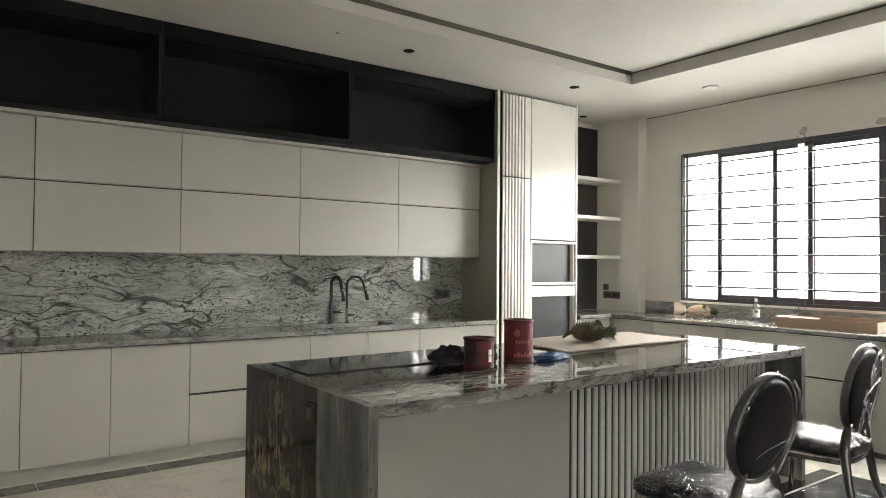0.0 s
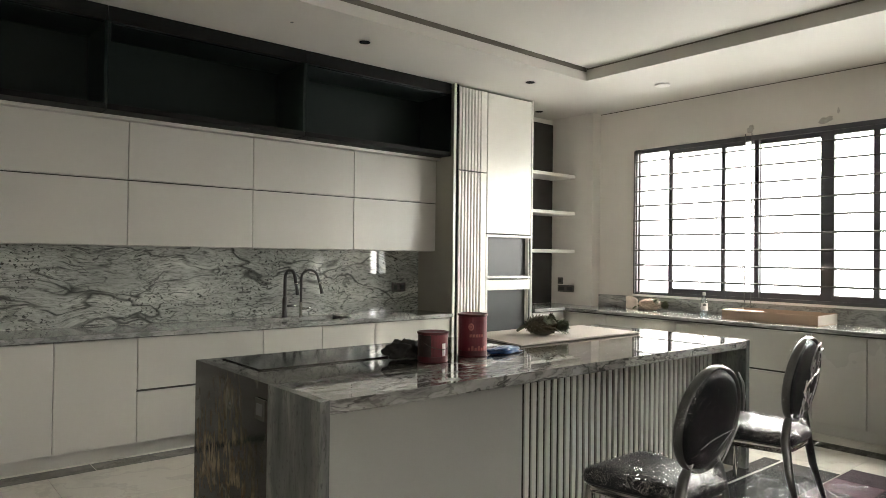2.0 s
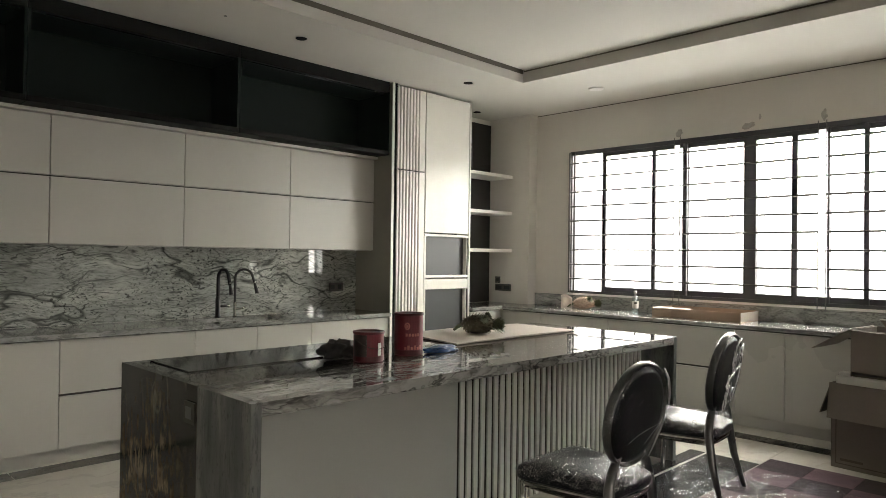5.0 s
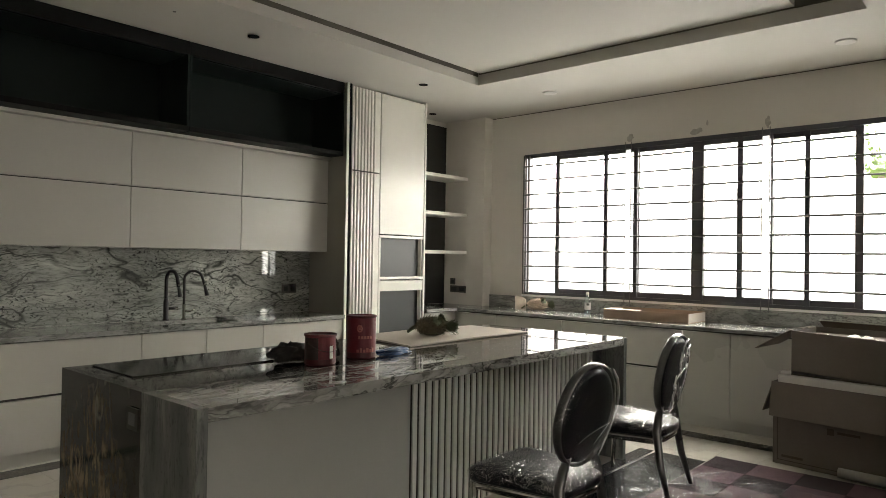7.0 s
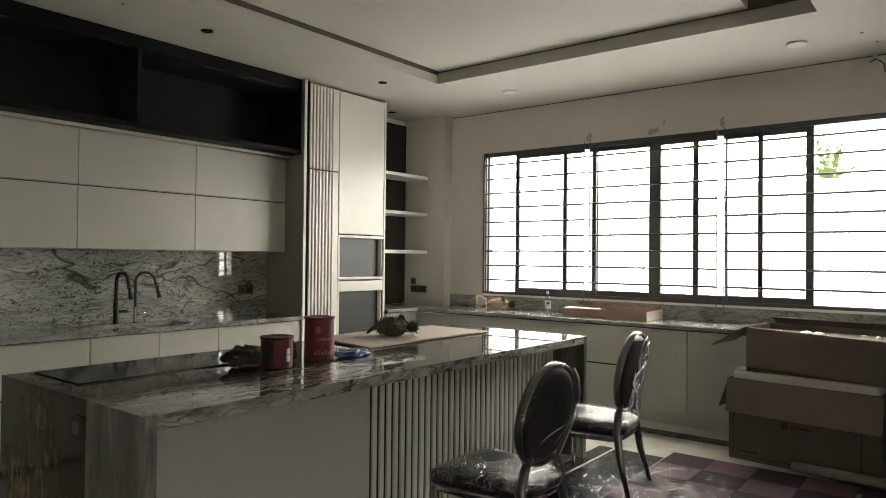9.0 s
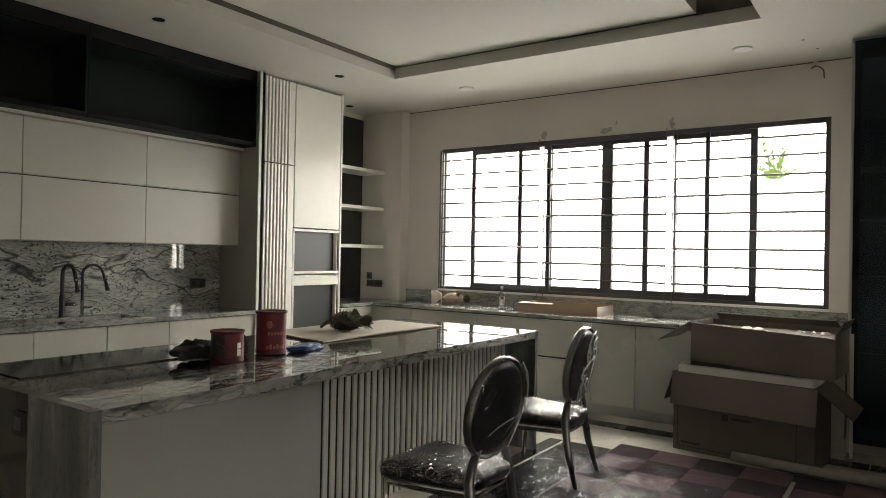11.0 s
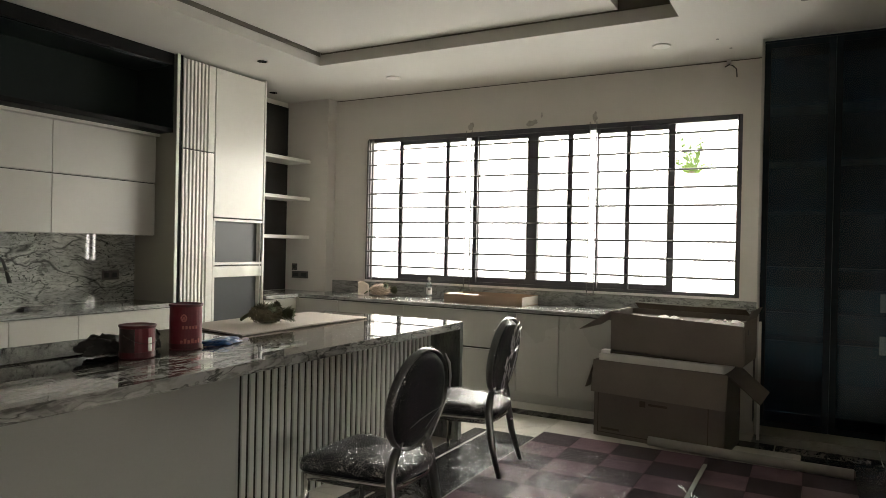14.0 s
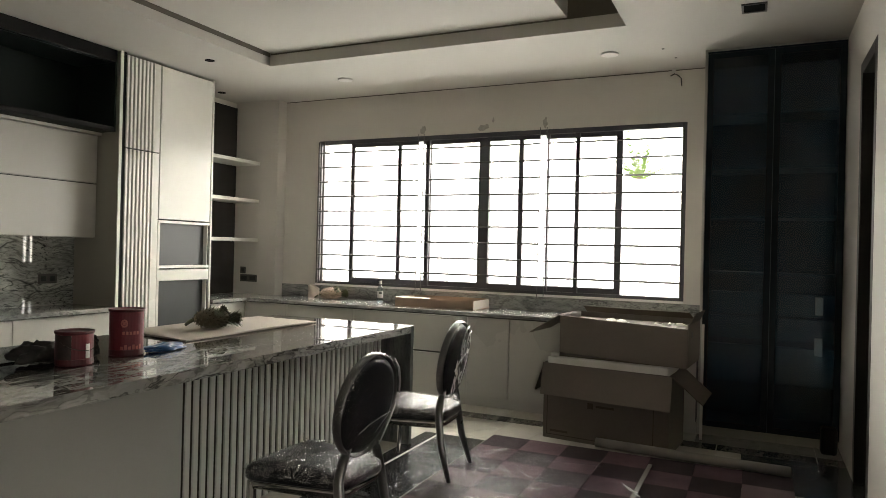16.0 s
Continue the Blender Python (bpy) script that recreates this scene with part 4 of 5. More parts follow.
part("slat_backing", boxed(3.180, IX1 - 0.046, 2.8085, 2.8495, 0.0, IZ - 0.057), SLAT_GAP, isl, "backing darkened as the shade between the flutes")
count = 35
step = (IX1 - 0.028 - 3.197) / count
for k in range(count):
    x = 3.197 + k * step
    part("slat", boxed(x, min(x + step * 0.60, IX1 - 0.046), 2.795, 2.808, 0.0, IZ - 0.058, 0.004), SLAT_PAINT, isl)
outlet("island_socket", (1.800, 3.0, 0.725), (1.811, 3.10, 0.815), "x", "dark socket plate on the island end", 1)
hob = thing("hob", (2.3, 3.54, IZ), "flat black glass induction hob set on the island", "hob")
part("glass", boxed(1.93, 2.665, 3.335, 3.755, IZ - 0.0008, IZ + 0.006, 0.002), BLACK_GLASS, hob)
for y in (3.327, 3.756):
    part("trim", boxed(1.922, 2.673, y, y + 0.007, IZ - 0.0008, IZ + 0.0065), DARK_CHROME, hob)

cap = thing("worktop_outlet", (0.74, 5.52, 0.885), "round white flush outlet cover in the worktop", "outlet")
part("cover", lathe([(0.0005, 0), (0.035, 0), (0.035, 0.004), (0.028, 0.008), (0.0005, 0.008)], 24, (0.74, 5.52, 0.8848)), LAMP_WHITE, cap, smooth=True)
part("rim", lathe([(0.036, 0), (0.042, 0), (0.041, 0.004), (0.036, 0.004)], 24, (0.74, 5.52, 0.8848)), CHROME, cap, smooth=True)

# ---- taps ----
def gooseneck(x, y, way, label, slim):
    """A tall black pull-out tap; way: the unit direction in which its spout hangs."""
    z = 0.885
    t = thing("kitchen_tap", (x, y, z), label, "tap", "kitchen taps")
    wx, wy = way
    if slim:
        part("base", lathe([(0.0005, 0), (0.019, 0), (0.019, 0.008), (0.014, 0.012), (0.014, 0.13), (0.0005, 0.135)], 18, (x, y, z)), CHROME, t, smooth=True)
        part("lever", tube([(x, y, z + 0.07), (x + 0.05, y - 0.02, z + 0.07), (x + 0.085, y - 0.03, z + 0.085)], [0.009, 0.009, 0.006], 8), CHROME, t, smooth=True)
    else:
        part("base", lathe([(0.0005, 0), (0.026, 0), (0.026, 0.01), (0.022, 0.014), (0.022, 0.16), (0.016, 0.19), (0.0005, 0.192)], 18, (x, y, z)), BLACK_METAL, t, smooth=True)
        lev = part("lever", tube([(x, y, z + 0.10), (x + 0.05, y - 0.01, z + 0.10), (x + 0.075, y - 0.015, z + 0.10)], [0.012, 0.012, 0.013], 10), BLACK_METAL, t, smooth=True)
        part("lever_cap", tube([(x + 0.075, y - 0.015, z + 0.10), (x + 0.095, y - 0.018, z + 0.10)], 0.014, 10), CHROME, lev, smooth=True)
    r, top = 0.075, 0.345
    pts = [(x, y, z + 0.12), (x, y, z + 0.2), (x, y, z + top)]
    for k in range(1, 11):
        a = math.pi * k / 10 * 0.93
        pts.append((x + wx * r * (1 - math.cos(a)), y + wy * r * (1 - math.cos(a)), z + top + r * math.sin(a)))
    end = pts[-1]
    low = (end[0] + wx * 0.02, end[1] + wy * 0.02, end[2] - 0.07)
    pts.append(low)
    part("neck", tube(pts, 0.0115 if slim else 0.0155, 10), BLACK_METAL, t, smooth=True)
    head = part("spray_head", tube([low, (low[0] + wx * 0.012, low[1] + wy * 0.012, low[2] - 0.045), (low[0] + wx * 0.022, low[1] + wy * 0.022, low[2] - 0.085)], [0.012, 0.015, 0.018], 12), BLACK_METAL, t, smooth=True)
    part("collar", tube([(low[0], low[1], low[2] + 0.02), low], 0.0135, 12), CHROME, head, "chrome collar", smooth=True)


gooseneck(3.33, 5.84, (0.14, -0.99), "tall matt black pull-out kitchen tap behind the sink", False)
gooseneck(3.49, 5.84, (0.93, -0.37), "slim black gooseneck filter tap with a chrome base", True)

# ---- chairs ----
def oval_chair():
    """An oval-backed dining chair facing +y, its origin on the floor under the seat."""
    c = thing("dining_chair", (0, 0, 0), "black oval-back chair with steel legs, wrapped in clear film", "chair", "chairs at the island")

    def seat_outline(k, n, grow=0.0):
        a = math.tau * k / n
        ca, sa = math.cos(a), math.sin(a)
        px = math.copysign(abs(ca) ** 0.27, ca)
        py = math.copysign(abs(sa) ** 0.27, sa)
        half = 0.225 + 0.045 * py
        return px * (half + grow), 0.022 + py * (0.262 + grow)

    def cushion(layers, n=36, rumple=0.0):
        bm = bmesh.new()
        rings = []
        for grow, z in layers:
            ring = []
            for k in range(n):
                x, y = seat_outline(k, n, grow)
                q = noise.noise(Vector((x * 14, y * 14, z * 14 + 3))) * rumple
                ring.append(bm.verts.new((x, y, z + q - 0.056)))
            rings.append(ring)
        for a, b in zip(rings, rings[1:]):
            for k in range(n):
                bm.faces.new((a[k], a[(k + 1) % n], b[(k + 1) % n], b[k]))
        bm.faces.new(rings[0])
        bm.faces.new(rings[-1])
        bmesh.ops.recalc_face_normals(bm, faces=bm.faces)
        return bm

    part("seat", cushion([(-0.004, 0.408), (0.004, 0.416), (0.006, 0.44), (0.0, 0.464), (-0.02, 0.478), (-0.07, 0.488), (-0.13, 0.492)]), LEATHER, c, local=True, smooth=True)
    part("seat_wrap", cushion([(0.012, 0.425), (0.012, 0.45), (0.004, 0.474), (-0.02, 0.488), (-0.05, 0.496), (-0.09, 0.499), (-0.13, 0.502), (-0.17, 0.502)], 72, 0.012), FILM_SEAT, c, "crinkled clear plastic wrap", local=True, smooth=True)
    part("seat_frame", cushion([(-0.012, 0.375), (-0.004, 0.377), (-0.004, 0.405), (-0.012, 0.407)]), CHROME, c, local=True, smooth=True)
    lean = Matrix.Translation((0, -0.235, 0.712)) @ Matrix.Rotation(radians(9), 4, "X")

    def oval(n, a, b, layers, rumple=0.0):
        bm = bmesh.new()
        rings = []
        for f, y in layers:
            ring = []
            for k in range(n):
                w = math.tau * k / n
                x, z = f * a * math.cos(w), f * b * math.sin(w)
                q = noise.noise(Vector((x * 16, z * 9, y * 20))) * rumple
                ring.append(bm.verts.new(lean @ Vector((x, y + q, z))))
            rings.append(ring)
        for p, q in zip(rings, rings[1:]):
            for k in range(n):
                bm.faces.new((p[k], p[(k + 1) % n], q[(k + 1) % n], q[k]))
        bm.faces.new(rings[0])
        bm.faces.new(rings[-1])
        bmesh.ops.recalc_face_normals(bm, faces=bm.faces)
        return bm

    part("backrest", oval(44, 0.236, 0.230, [(0.5, -0.026), (0.85, -0.024), (0.97, -0.015), (1.0, 0.0), (0.97, 0.018), (0.8, 0.034), (0.4, 0.042)]), LEATHER, c, local=True, smooth=True)
    ring = bmesh.new()
    n, s = 48, 8
    rows = []
    for k in range(n):
        w = math.tau * k / n
        row = []
        for j in range(s):
            v = math.tau * j / s
            f = 0.008 * math.cos(v)
            row.append(ring.verts.new(lean @ Vector(((0.246 + f) * math.cos(w), 0.023 * math.sin(v), (0.241 + f) * math.sin(w)))))
        rows.append(row)
    for k in range(n):
        for j in range(s):
            ring.faces.new((rows[k][j], rows[(k + 1) % n][j], rows[(k + 1) % n][(j + 1) % s], rows[k][(j + 1) % s]))
    bmesh.ops.recalc_face_normals(ring, faces=ring.faces)
    part("back_frame", ring, HOOP_STEEL, c, "polished steel oval hoop", local=True, smooth=True)
    part("back_wrap", oval(80, 0.262, 0.257, [(0.4, -0.036), (0.75, -0.036), (0.93, -0.034), (1.0, -0.01), (1.0, 0.012), (0.93, 0.036), (0.75, 0.05), (0.4, 0.056)], 0.010), FILM, c, "crinkled clear plastic wrap", local=True, smooth=True)
    for s in (-1, 1):
        part("front_leg", tube([(s * 0.236, 0.238, 0.345), (s * 0.238, 0.244, 0.2), (s * 0.238, 0.25, 0.0)], [(0.021, 0.024), (0.018, 0.02), (0.012, 0.013)], 10), CHROME, c, local=True, smooth=True)
        part("rear_leg", tube([(s * 0.105, -0.208, 0.535), (s * 0.150, -0.205, 0.47), (s * 0.182, -0.205, 0.39), (s * 0.198, -0.235, 0.2), (s * 0.218, -0.295, 0.0)], [(0.014, 0.018), (0.019, 0.024), (0.022, 0.026), (0.019, 0.023), (0.011, 0.013)], 10), HOOP_STEEL, c, local=True, smooth=True)
    bunch = bmesh.new()
    bmesh.ops.create_icosphere(bunch, subdivisions=4, radius=1)
    for v in bunch.verts:
        q = v.co.copy()
        k = 1 + 0.45 * noise.noise(q * 3.1) + 0.3 * noise.noise(q * 7.3)
        v.co = Vector((q.x * 0.15 * k, -0.205 + q.y * 0.035 * k, 0.450 + q.z * 0.035 * k))
    part("wrap_gather", bunch, FILM_SEAT, c, "bunched clear film at the foot of the back", local=True)
    part("rear_rail", box(bmesh.new(), -0.178, 0.178, -0.222, -0.208, 0.318, 0.352, 0.003), CHROME, c, local=True)
    for s in (-1, 1):
        part("side_rail", slab(bmesh.new(), (s * 0.184 - 0.006, -0.20, 0.312), (0.012, 0, 0), (s * 0.052, 0.43, 0), 0.026), CHROME, c, local=True)
    return c


chair = oval_chair()
chair.matrix_basis = pose(3.395, 2.10, 0.014, 0, 0, 0)
far_chair = copy_thing(chair, pose(4.705, 2.24, 0.008, 0, 0, 4.5) @ Matrix.Diagonal((1, 1, 1.035, 1)))


def creases(c, runs):
    """Folds of wrap that stand proud of a chair's back; each run lists places on the oval."""
    lean = c.matrix_basis @ Matrix.Translation((0, -0.235, 0.712)) @ Matrix.Rotation(radians(9), 4, "X")
    for run, w in runs:
        pts = [lean @ Vector((x, -0.040, z)) for x, z in run]
        n = len(pts)
        part("wrap_crease", tube(pts, [w * (0.25 + 0.75 * math.sin(math.pi * (k + 0.5) / n)) for k in range(n)], 6), FILM_CREASE, c, "shiny fold of clear wrap", smooth=True)


creases(chair, (([(-0.10, -0.11), (-0.02, -0.085), (0.08, -0.07), (0.18, -0.06)], 0.0018),
                ([(0.22, -0.03), (0.19, -0.09), (0.14, -0.17), (0.11, -0.21)], 0.004),
                ([(0.13, 0.215), (0.19, 0.16), (0.225, 0.09), (0.24, 0.02)], 0.006),
                ([(0.05, -0.14), (0.11, -0.10), (0.16, -0.07)], 0.0015)))
rnd = random.Random(4)
runs = []
for k in range(30):
    low_half = k % 3 == 0
    x, z = (rnd.uniform(-0.14, 0.08), rnd.uniform(-0.17, -0.07)) if low_half else (rnd.uniform(-0.02, 0.16), rnd.uniform(-0.02, 0.17))
    a = rnd.uniform(-1.1, -0.3) if rnd.random() < 0.7 else rnd.uniform(0.2, 1.2)
    run = []
    for j in range(5):
        run.append((x, z))
        a += rnd.uniform(-0.7, 0.7)
        x, z = x + 0.022 * math.cos(a), z + 0.022 * math.sin(a)
    runs.append((run, rnd.uniform(0.0025, 0.006)))
runs.append(([(0.20, 0.12), (0.225, 0.03), (0.19, -0.08), (0.12, -0.19)], 0.006))
runs.append(([(0.22, 0.02), (0.14, -0.005), (0.02, -0.03), (-0.10, -0.08)], 0.004))
creases(far_chair, runs)

# ---- things on the island ----
def tin(x, y, r, h, open_top, label):
    z = IZ
    t = thing("paint_tin", (x, y, z), label, "tin", "tins on the island")
    wall = [(0.0005, 0.0), (r - 0.004, 0.0), (r, 0.005), (r, h - 0.012), (r + 0.003, h - 0.009), (r + 0.003, h)]
    wall += [(r - 0.003, h), (r - 0.003, 0.012), (0.0005, 0.010)] if open_top else [(r - 0.004, h + 0.001), (r - 0.008, h - 0.006), (0.0005, h - 0.006)]
    part("can", lathe(wall, 32, (x, y, z)), RED, t, smooth=False)
    part("rim", lathe([(r + 0.001, h - 0.010), (r + 0.005, h - 0.007), (r + 0.005, h + 0.002), (r - 0.001, h + 0.003), (r - 0.004, h - 0.001)], 32, (x, y, z)), RED_DARK, t, smooth=True)
    part("base_band", lathe([(r + 0.0005, 0.004), (r + 0.0018, 0.005), (r + 0.0018, 0.03), (r + 0.0005, 0.031)], 32, (x, y, z)), RED_DARK, t)
    return t


def wrapped(r, h0, h1, a0, a1, x, y, z, n=8):
    """A thin patch on a can's side between two angles (degrees)."""
    bm = bmesh.new()
    rows = []
    for k in range(n + 1):
        a = radians(a0 + (a1 - a0) * k / n)
        rows.append([bm.verts.new((x + rr * math.cos(a), y + rr * math.sin(a), z + hh)) for rr, hh in ((r, h0), (r, h1), (r - 0.0012, h1), (r - 0.0012, h0))])
    for p, q in zip(rows, rows[1:]):
        for j in range(4):
            bm.faces.new((p[j], q[j], q[(j + 1) % 4], p[(j + 1) % 4]))
    bm.faces.new(rows[0])
    bm.faces.new(rows[-1])
    bmesh.ops.recalc_face_normals(bm, faces=bm.faces)
    return bm


t1 = tin(2.79, 3.085, 0.080, 0.155, True, "short red printed paint tin, open, with a pale label")
part("label", wrapped(0.0815, 0.035, 0.10, 268, 284, 2.79, 3.085, IZ), PALE_PRINT, t1, "small white paper label")
part("printed_panel", wrapped(0.0812, 0.012, 0.142, 158, 224, 2.79, 3.085, IZ, 14), TIN_PHOTO, t1, "dark printed picture panel")
part("bail_handle", tube([(2.79 + 0.087 * math.cos(radians(a)), 3.085 + 0.087 * math.sin(radians(a)), IZ + 0.12 - 0.05 * math.sin(radians(a - 180))) for a in range(180, 361, 15)], 0.0015, 6), DARK_CHROME, t1, smooth=True)
t2 = tin(3.115, 3.13, 0.081, 0.232, False, "tall red printed paint tin with faded gold emblem")
bm = bmesh.new()
for k in range(12):
    a0 = k / 12 * math.tau
    ang = 222 + 9 * math.cos(a0)
    hh = 0.165 + 0.0165 * math.sin(a0)
    sub = wrapped(0.0822, hh - 0.004, hh + 0.004, ang - 2.6, ang + 2.6, 3.115, 3.13, IZ, 2)
    tmp = bpy.data.meshes.new("tmp")
    sub.to_mesh(tmp)
    bm.from_mesh(tmp)
    bpy.data.meshes.remove(tmp)
    sub.free()
part("emblem_ring", bm, GOLD, t2, "faded round emblem")
part("emblem_dot", wrapped(0.0822, 0.157, 0.173, 218, 226, 3.115, 3.13, IZ, 3), GOLD, t2)
for k in range(5):
    a = 216 + k * 12
    part("print_bar", wrapped(0.0822, 0.108, 0.124, a, a + 8, 3.115, 3.13, IZ, 2), GOLD, t2)
for k in range(6):
    a = 210 + k * 13
    part("print_scallop", wrapped(0.0822, 0.034, 0.05 + 0.008 * (k % 2), a, a + 9, 3.115, 3.13, IZ, 2), GOLD, t2)


def lump(name, at, size, material, label, category, rough=0.35, seed=1.0, sub=4):
    bm = bmesh.new()
    bmesh.ops.create_icosphere(bm, subdivisions=sub, radius=1)
    for v in bm.verts:
        p = v.co.copy()
        k = 1 + rough * noise.noise(p * 1.7 + Vector((seed, 0, 0))) + 0.5 * rough * noise.noise(p * 4.3 + Vector((0, seed, 0)))
        v.co = Vector((p.x * size[0] * k, p.y * size[1] * k, max(p.z, -0.55) * size[2] * k))
    low = min(v.co.z for v in bm.verts)
    for v in bm.verts:
        v.co += Vector(at) + Vector((0, 0, -low))
    return solid(name, bm, material, label, category, smooth=True)


lump("blue_plastic_bag", (3.31, 3.08, IZ), (0.14, 0.05, 0.021), BLUE_BAG, "crumpled blue plastic bag on the island", "bag", 0.5, 3.0)
lump("black_plastic_bag", (2.70, 3.22, IZ), (0.10, 0.06, 0.055), BLACK_BAG, "crumpled black plastic bag behind the tins", "bag", 0.5, 7.0)
lump("black_plastic_bag", (2.95, 3.20, IZ), (0.05, 0.05, 0.065), BLACK_BAG, "small crumpled black plastic bag between the tins", "bag", 0.55, 9.0)


sheet = thing("cardboard_sheet", (4.27, 3.5, IZ), "flattened pale cardboard sheet lying on the island", "cardboard")
part("panel", slab(bmesh.new(), (3.60, 3.215, IZ + 0.003), (0.64, 0.005, 0.004), (0.10, 0.62, 0.004), 0.008), CARD_PALE, sheet)
part("panel", slab(bmesh.new(), (4.245, 3.222, IZ + 0.007), (0.64, -0.01, -0.002), (0.03, 0.58, 0.0), 0.008), CARD_PALE, sheet)
part("underlayer", slab(bmesh.new(), (3.62, 3.235, IZ - 0.0005), (1.22, -0.008, 0), (0.06, 0.56, 0.0), 0.003), CARD, sheet)


def pineapple(at, turn, skin, leafy, label, size=1.0):
    """A pineapple lying on its side; its crown points along +x before the turn."""
    p = thing("pineapple", at, label, "pineapple", "pineapples")
    p.rotation_euler = (0, 0, radians(turn))
    bm = bmesh.new()
    bmesh.ops.create_uvsphere(bm, u_segments=28, v_segments=20, radius=1)
    for v in bm.verts:
        q = v.co.copy()
        a = math.atan2(q.y, q.x)
        k = 1 + 0.05 * math.cos(10 * a + 9 * q.z) * math.cos(10 * a - 9 * q.z)
        v.co = Vector((q.z * 0.105, q.x * 0.058 * k, q.y * 0.058 * k + 0.058)) * size
    part("fruit", bm, skin, p, local=True, smooth=True)
    rnd = random.Random(int(at[0] * 100))
    bm = bmesh.new()
    for k in range(130):
        f = (k + 0.5) / 130
        a = k * 2.399
        zz = 1 - 2 * f
        rr = math.sqrt(1 - zz * zz)
        c = Vector((zz * 0.105, rr * 0.058 * math.cos(a), rr * 0.058 * math.sin(a) + 0.058)) * size
        out = (c - Vector((c.x * 0.4, 0, 0.058 * size))).normalized()
        side = out.cross(Vector((1, 0, 0))).normalized() * 0.0075 * size
        tip = c + (out * 0.020 + Vector((0.012, 0, 0))) * size
        tip.z = max(tip.z, 0.002)
        back = c - Vector((0.008, 0, 0)) * size
        v = [bm.verts.new(q) for q in (c - side, c + side, tip, back)]
        for face in ((0, 1, 2), (1, 3, 2), (3, 0, 2)):
            bm.faces.new([v[i] for i in face])
    tagged(part("scale", bm, skin, p, "pointed pineapple eyes", local=True), kind="stuff")
    for name, root, aim, count, reach in (("crown", Vector((0.085, 0, 0.058)), Vector((1, 0, 0.05)), 90, 1.0),
                                          ("slip", Vector((0.03, -0.035, 0.085)), Vector((0.7, -0.5, 0.55)), 46, 0.62),
                                          ("slip", Vector((0.035, 0.03, 0.09)), Vector((0.6, 0.5, 0.6)), 46, 0.58)):
        bm = bmesh.new()
        turned = aim.to_track_quat("X", "Z")
        for k in range(count):
            f = k / count
            a = k * 2.399
            spread = 0.25 + 0.95 * (1 - f) * rnd.uniform(0.7, 1.15)
            out = turned @ Vector((0, math.cos(a), math.sin(a)))
            ahead = turned @ Vector((1, 0, 0))
            start = (root + ahead * 0.05 * f * reach) * size
            length = (0.033 + 0.036 * math.sin(math.pi * min(1, 0.25 + f * 0.75))) * size * reach * rnd.uniform(0.8, 1.2)
            way = (ahead + out * spread).normalized()
            side = way.cross(out).normalized() * 0.0135 * size * (0.5 + 0.5 * reach)
            mid = start + way * length * 0.55 + out * 0.004
            tip = start + way * length + out * length * 0.22 - Vector((0, 0, 0.18 * length))
            tip.z, mid.z = max(tip.z, 0.004), max(mid.z, 0.004)
            ridge = out * 0.003
            v = [bm.verts.new(q) for q in (start - side, start + side, mid + side * 0.9, mid - side * 0.9, tip, mid - ridge)]
            for face in ((0, 1, 2, 5), (0, 5, 3), (3, 5, 4), (5, 2, 4)):
                bm.faces.new([v[i] for i in face])
        part(name, bm, leafy, p, "spiky grey-green leaf crown" if name == "crown" else "small leafy side shoot", local=True)
    part("stalk", tube([(-0.10 * size, 0, 0.055 * size), (-0.135 * size, 0.005, 0.035 * size), (-0.16 * size, 0.01, 0.015 * size)], [0.012 * size, 0.012 * size, 0.009 * size], 8), PINE_LEAF, p, local=True, smooth=True)


pineapple((4.11, 3.50, IZ + 0.014), -62, PINE_SKIN, PINE_LEAF, "dark ripe pineapple with a spiky crown on the cardboard sheet", 1.12)
pineapple((6.93, 4.47, 0.887), -52, PINE_PALE, PINE_LEAF, "pale pineapple half wrapped in paper on the worktop", 1.10)
wrap = thing("paper_bag", (6.90, 4.62, 0.885), "crumpled pale brown paper round a pineapple on the worktop", "bag")
bm = bmesh.new()
n = 22
rows = []
for i in range(6):
    f = i / 5
    row = []
    for k in range(n + 1):
        a = radians(60 + 240 * k / n)
        peak = 0.10 + 0.10 * max(0, math.cos(a - radians(120)))
        r = 0.10 + 0.015 * noise.noise(Vector((k * 0.6, i * 0.7, 2)))
        row.append(bm.verts.new((6.90 - r * math.sin(a) * 0.7, 4.62 - r * math.cos(a) * 1.2, 0.886 + f * peak * (0.8 + 0.3 * noise.noise(Vector((k * 0.5, 1, 5)))))))
    rows.append(row)
for a, b in zip(rows, rows[1:]):
    for k in range(n):
        bm.faces.new((a[k], a[k + 1], b[k + 1], b[k]))
bmesh.ops.solidify(bm, geom=bm.faces[:], thickness=0.003)
part("sheet", bm, CARD_PALE, wrap, smooth=True)

bt = thing("plastic_bottle", (6.90, 3.83, 0.885), "clear plastic bottle with a white printed label on the worktop", "bottle")
part("body", lathe([(0.0005, 0), (0.030, 0), (0.033, 0.006), (0.033, 0.13), (0.031, 0.155), (0.016, 0.185), (0.013, 0.19), (0.013, 0.205), (0.0005, 0.205)], 24, (6.90, 3.83, 0.8852)), BOTTLE, bt, smooth=True)
part("cap", lathe([(0.0005, 0.20), (0.0155, 0.20), (0.0155, 0.228), (0.013, 0.232), (0.0005, 0.232)], 20, (6.90, 3.83, 0.8852)), PAPER, bt, smooth=True)
part("label", wrapped(0.0342, 0.05, 0.125, 150, 330, 6.90, 3.83, 0.8852, 14), PALE_PRINT, bt)
part("label_mark", wrapped(0.0350, 0.095, 0.118, 195, 245, 6.90, 3.83, 0.8852, 6), SOCKET, bt, "dark printed mark")

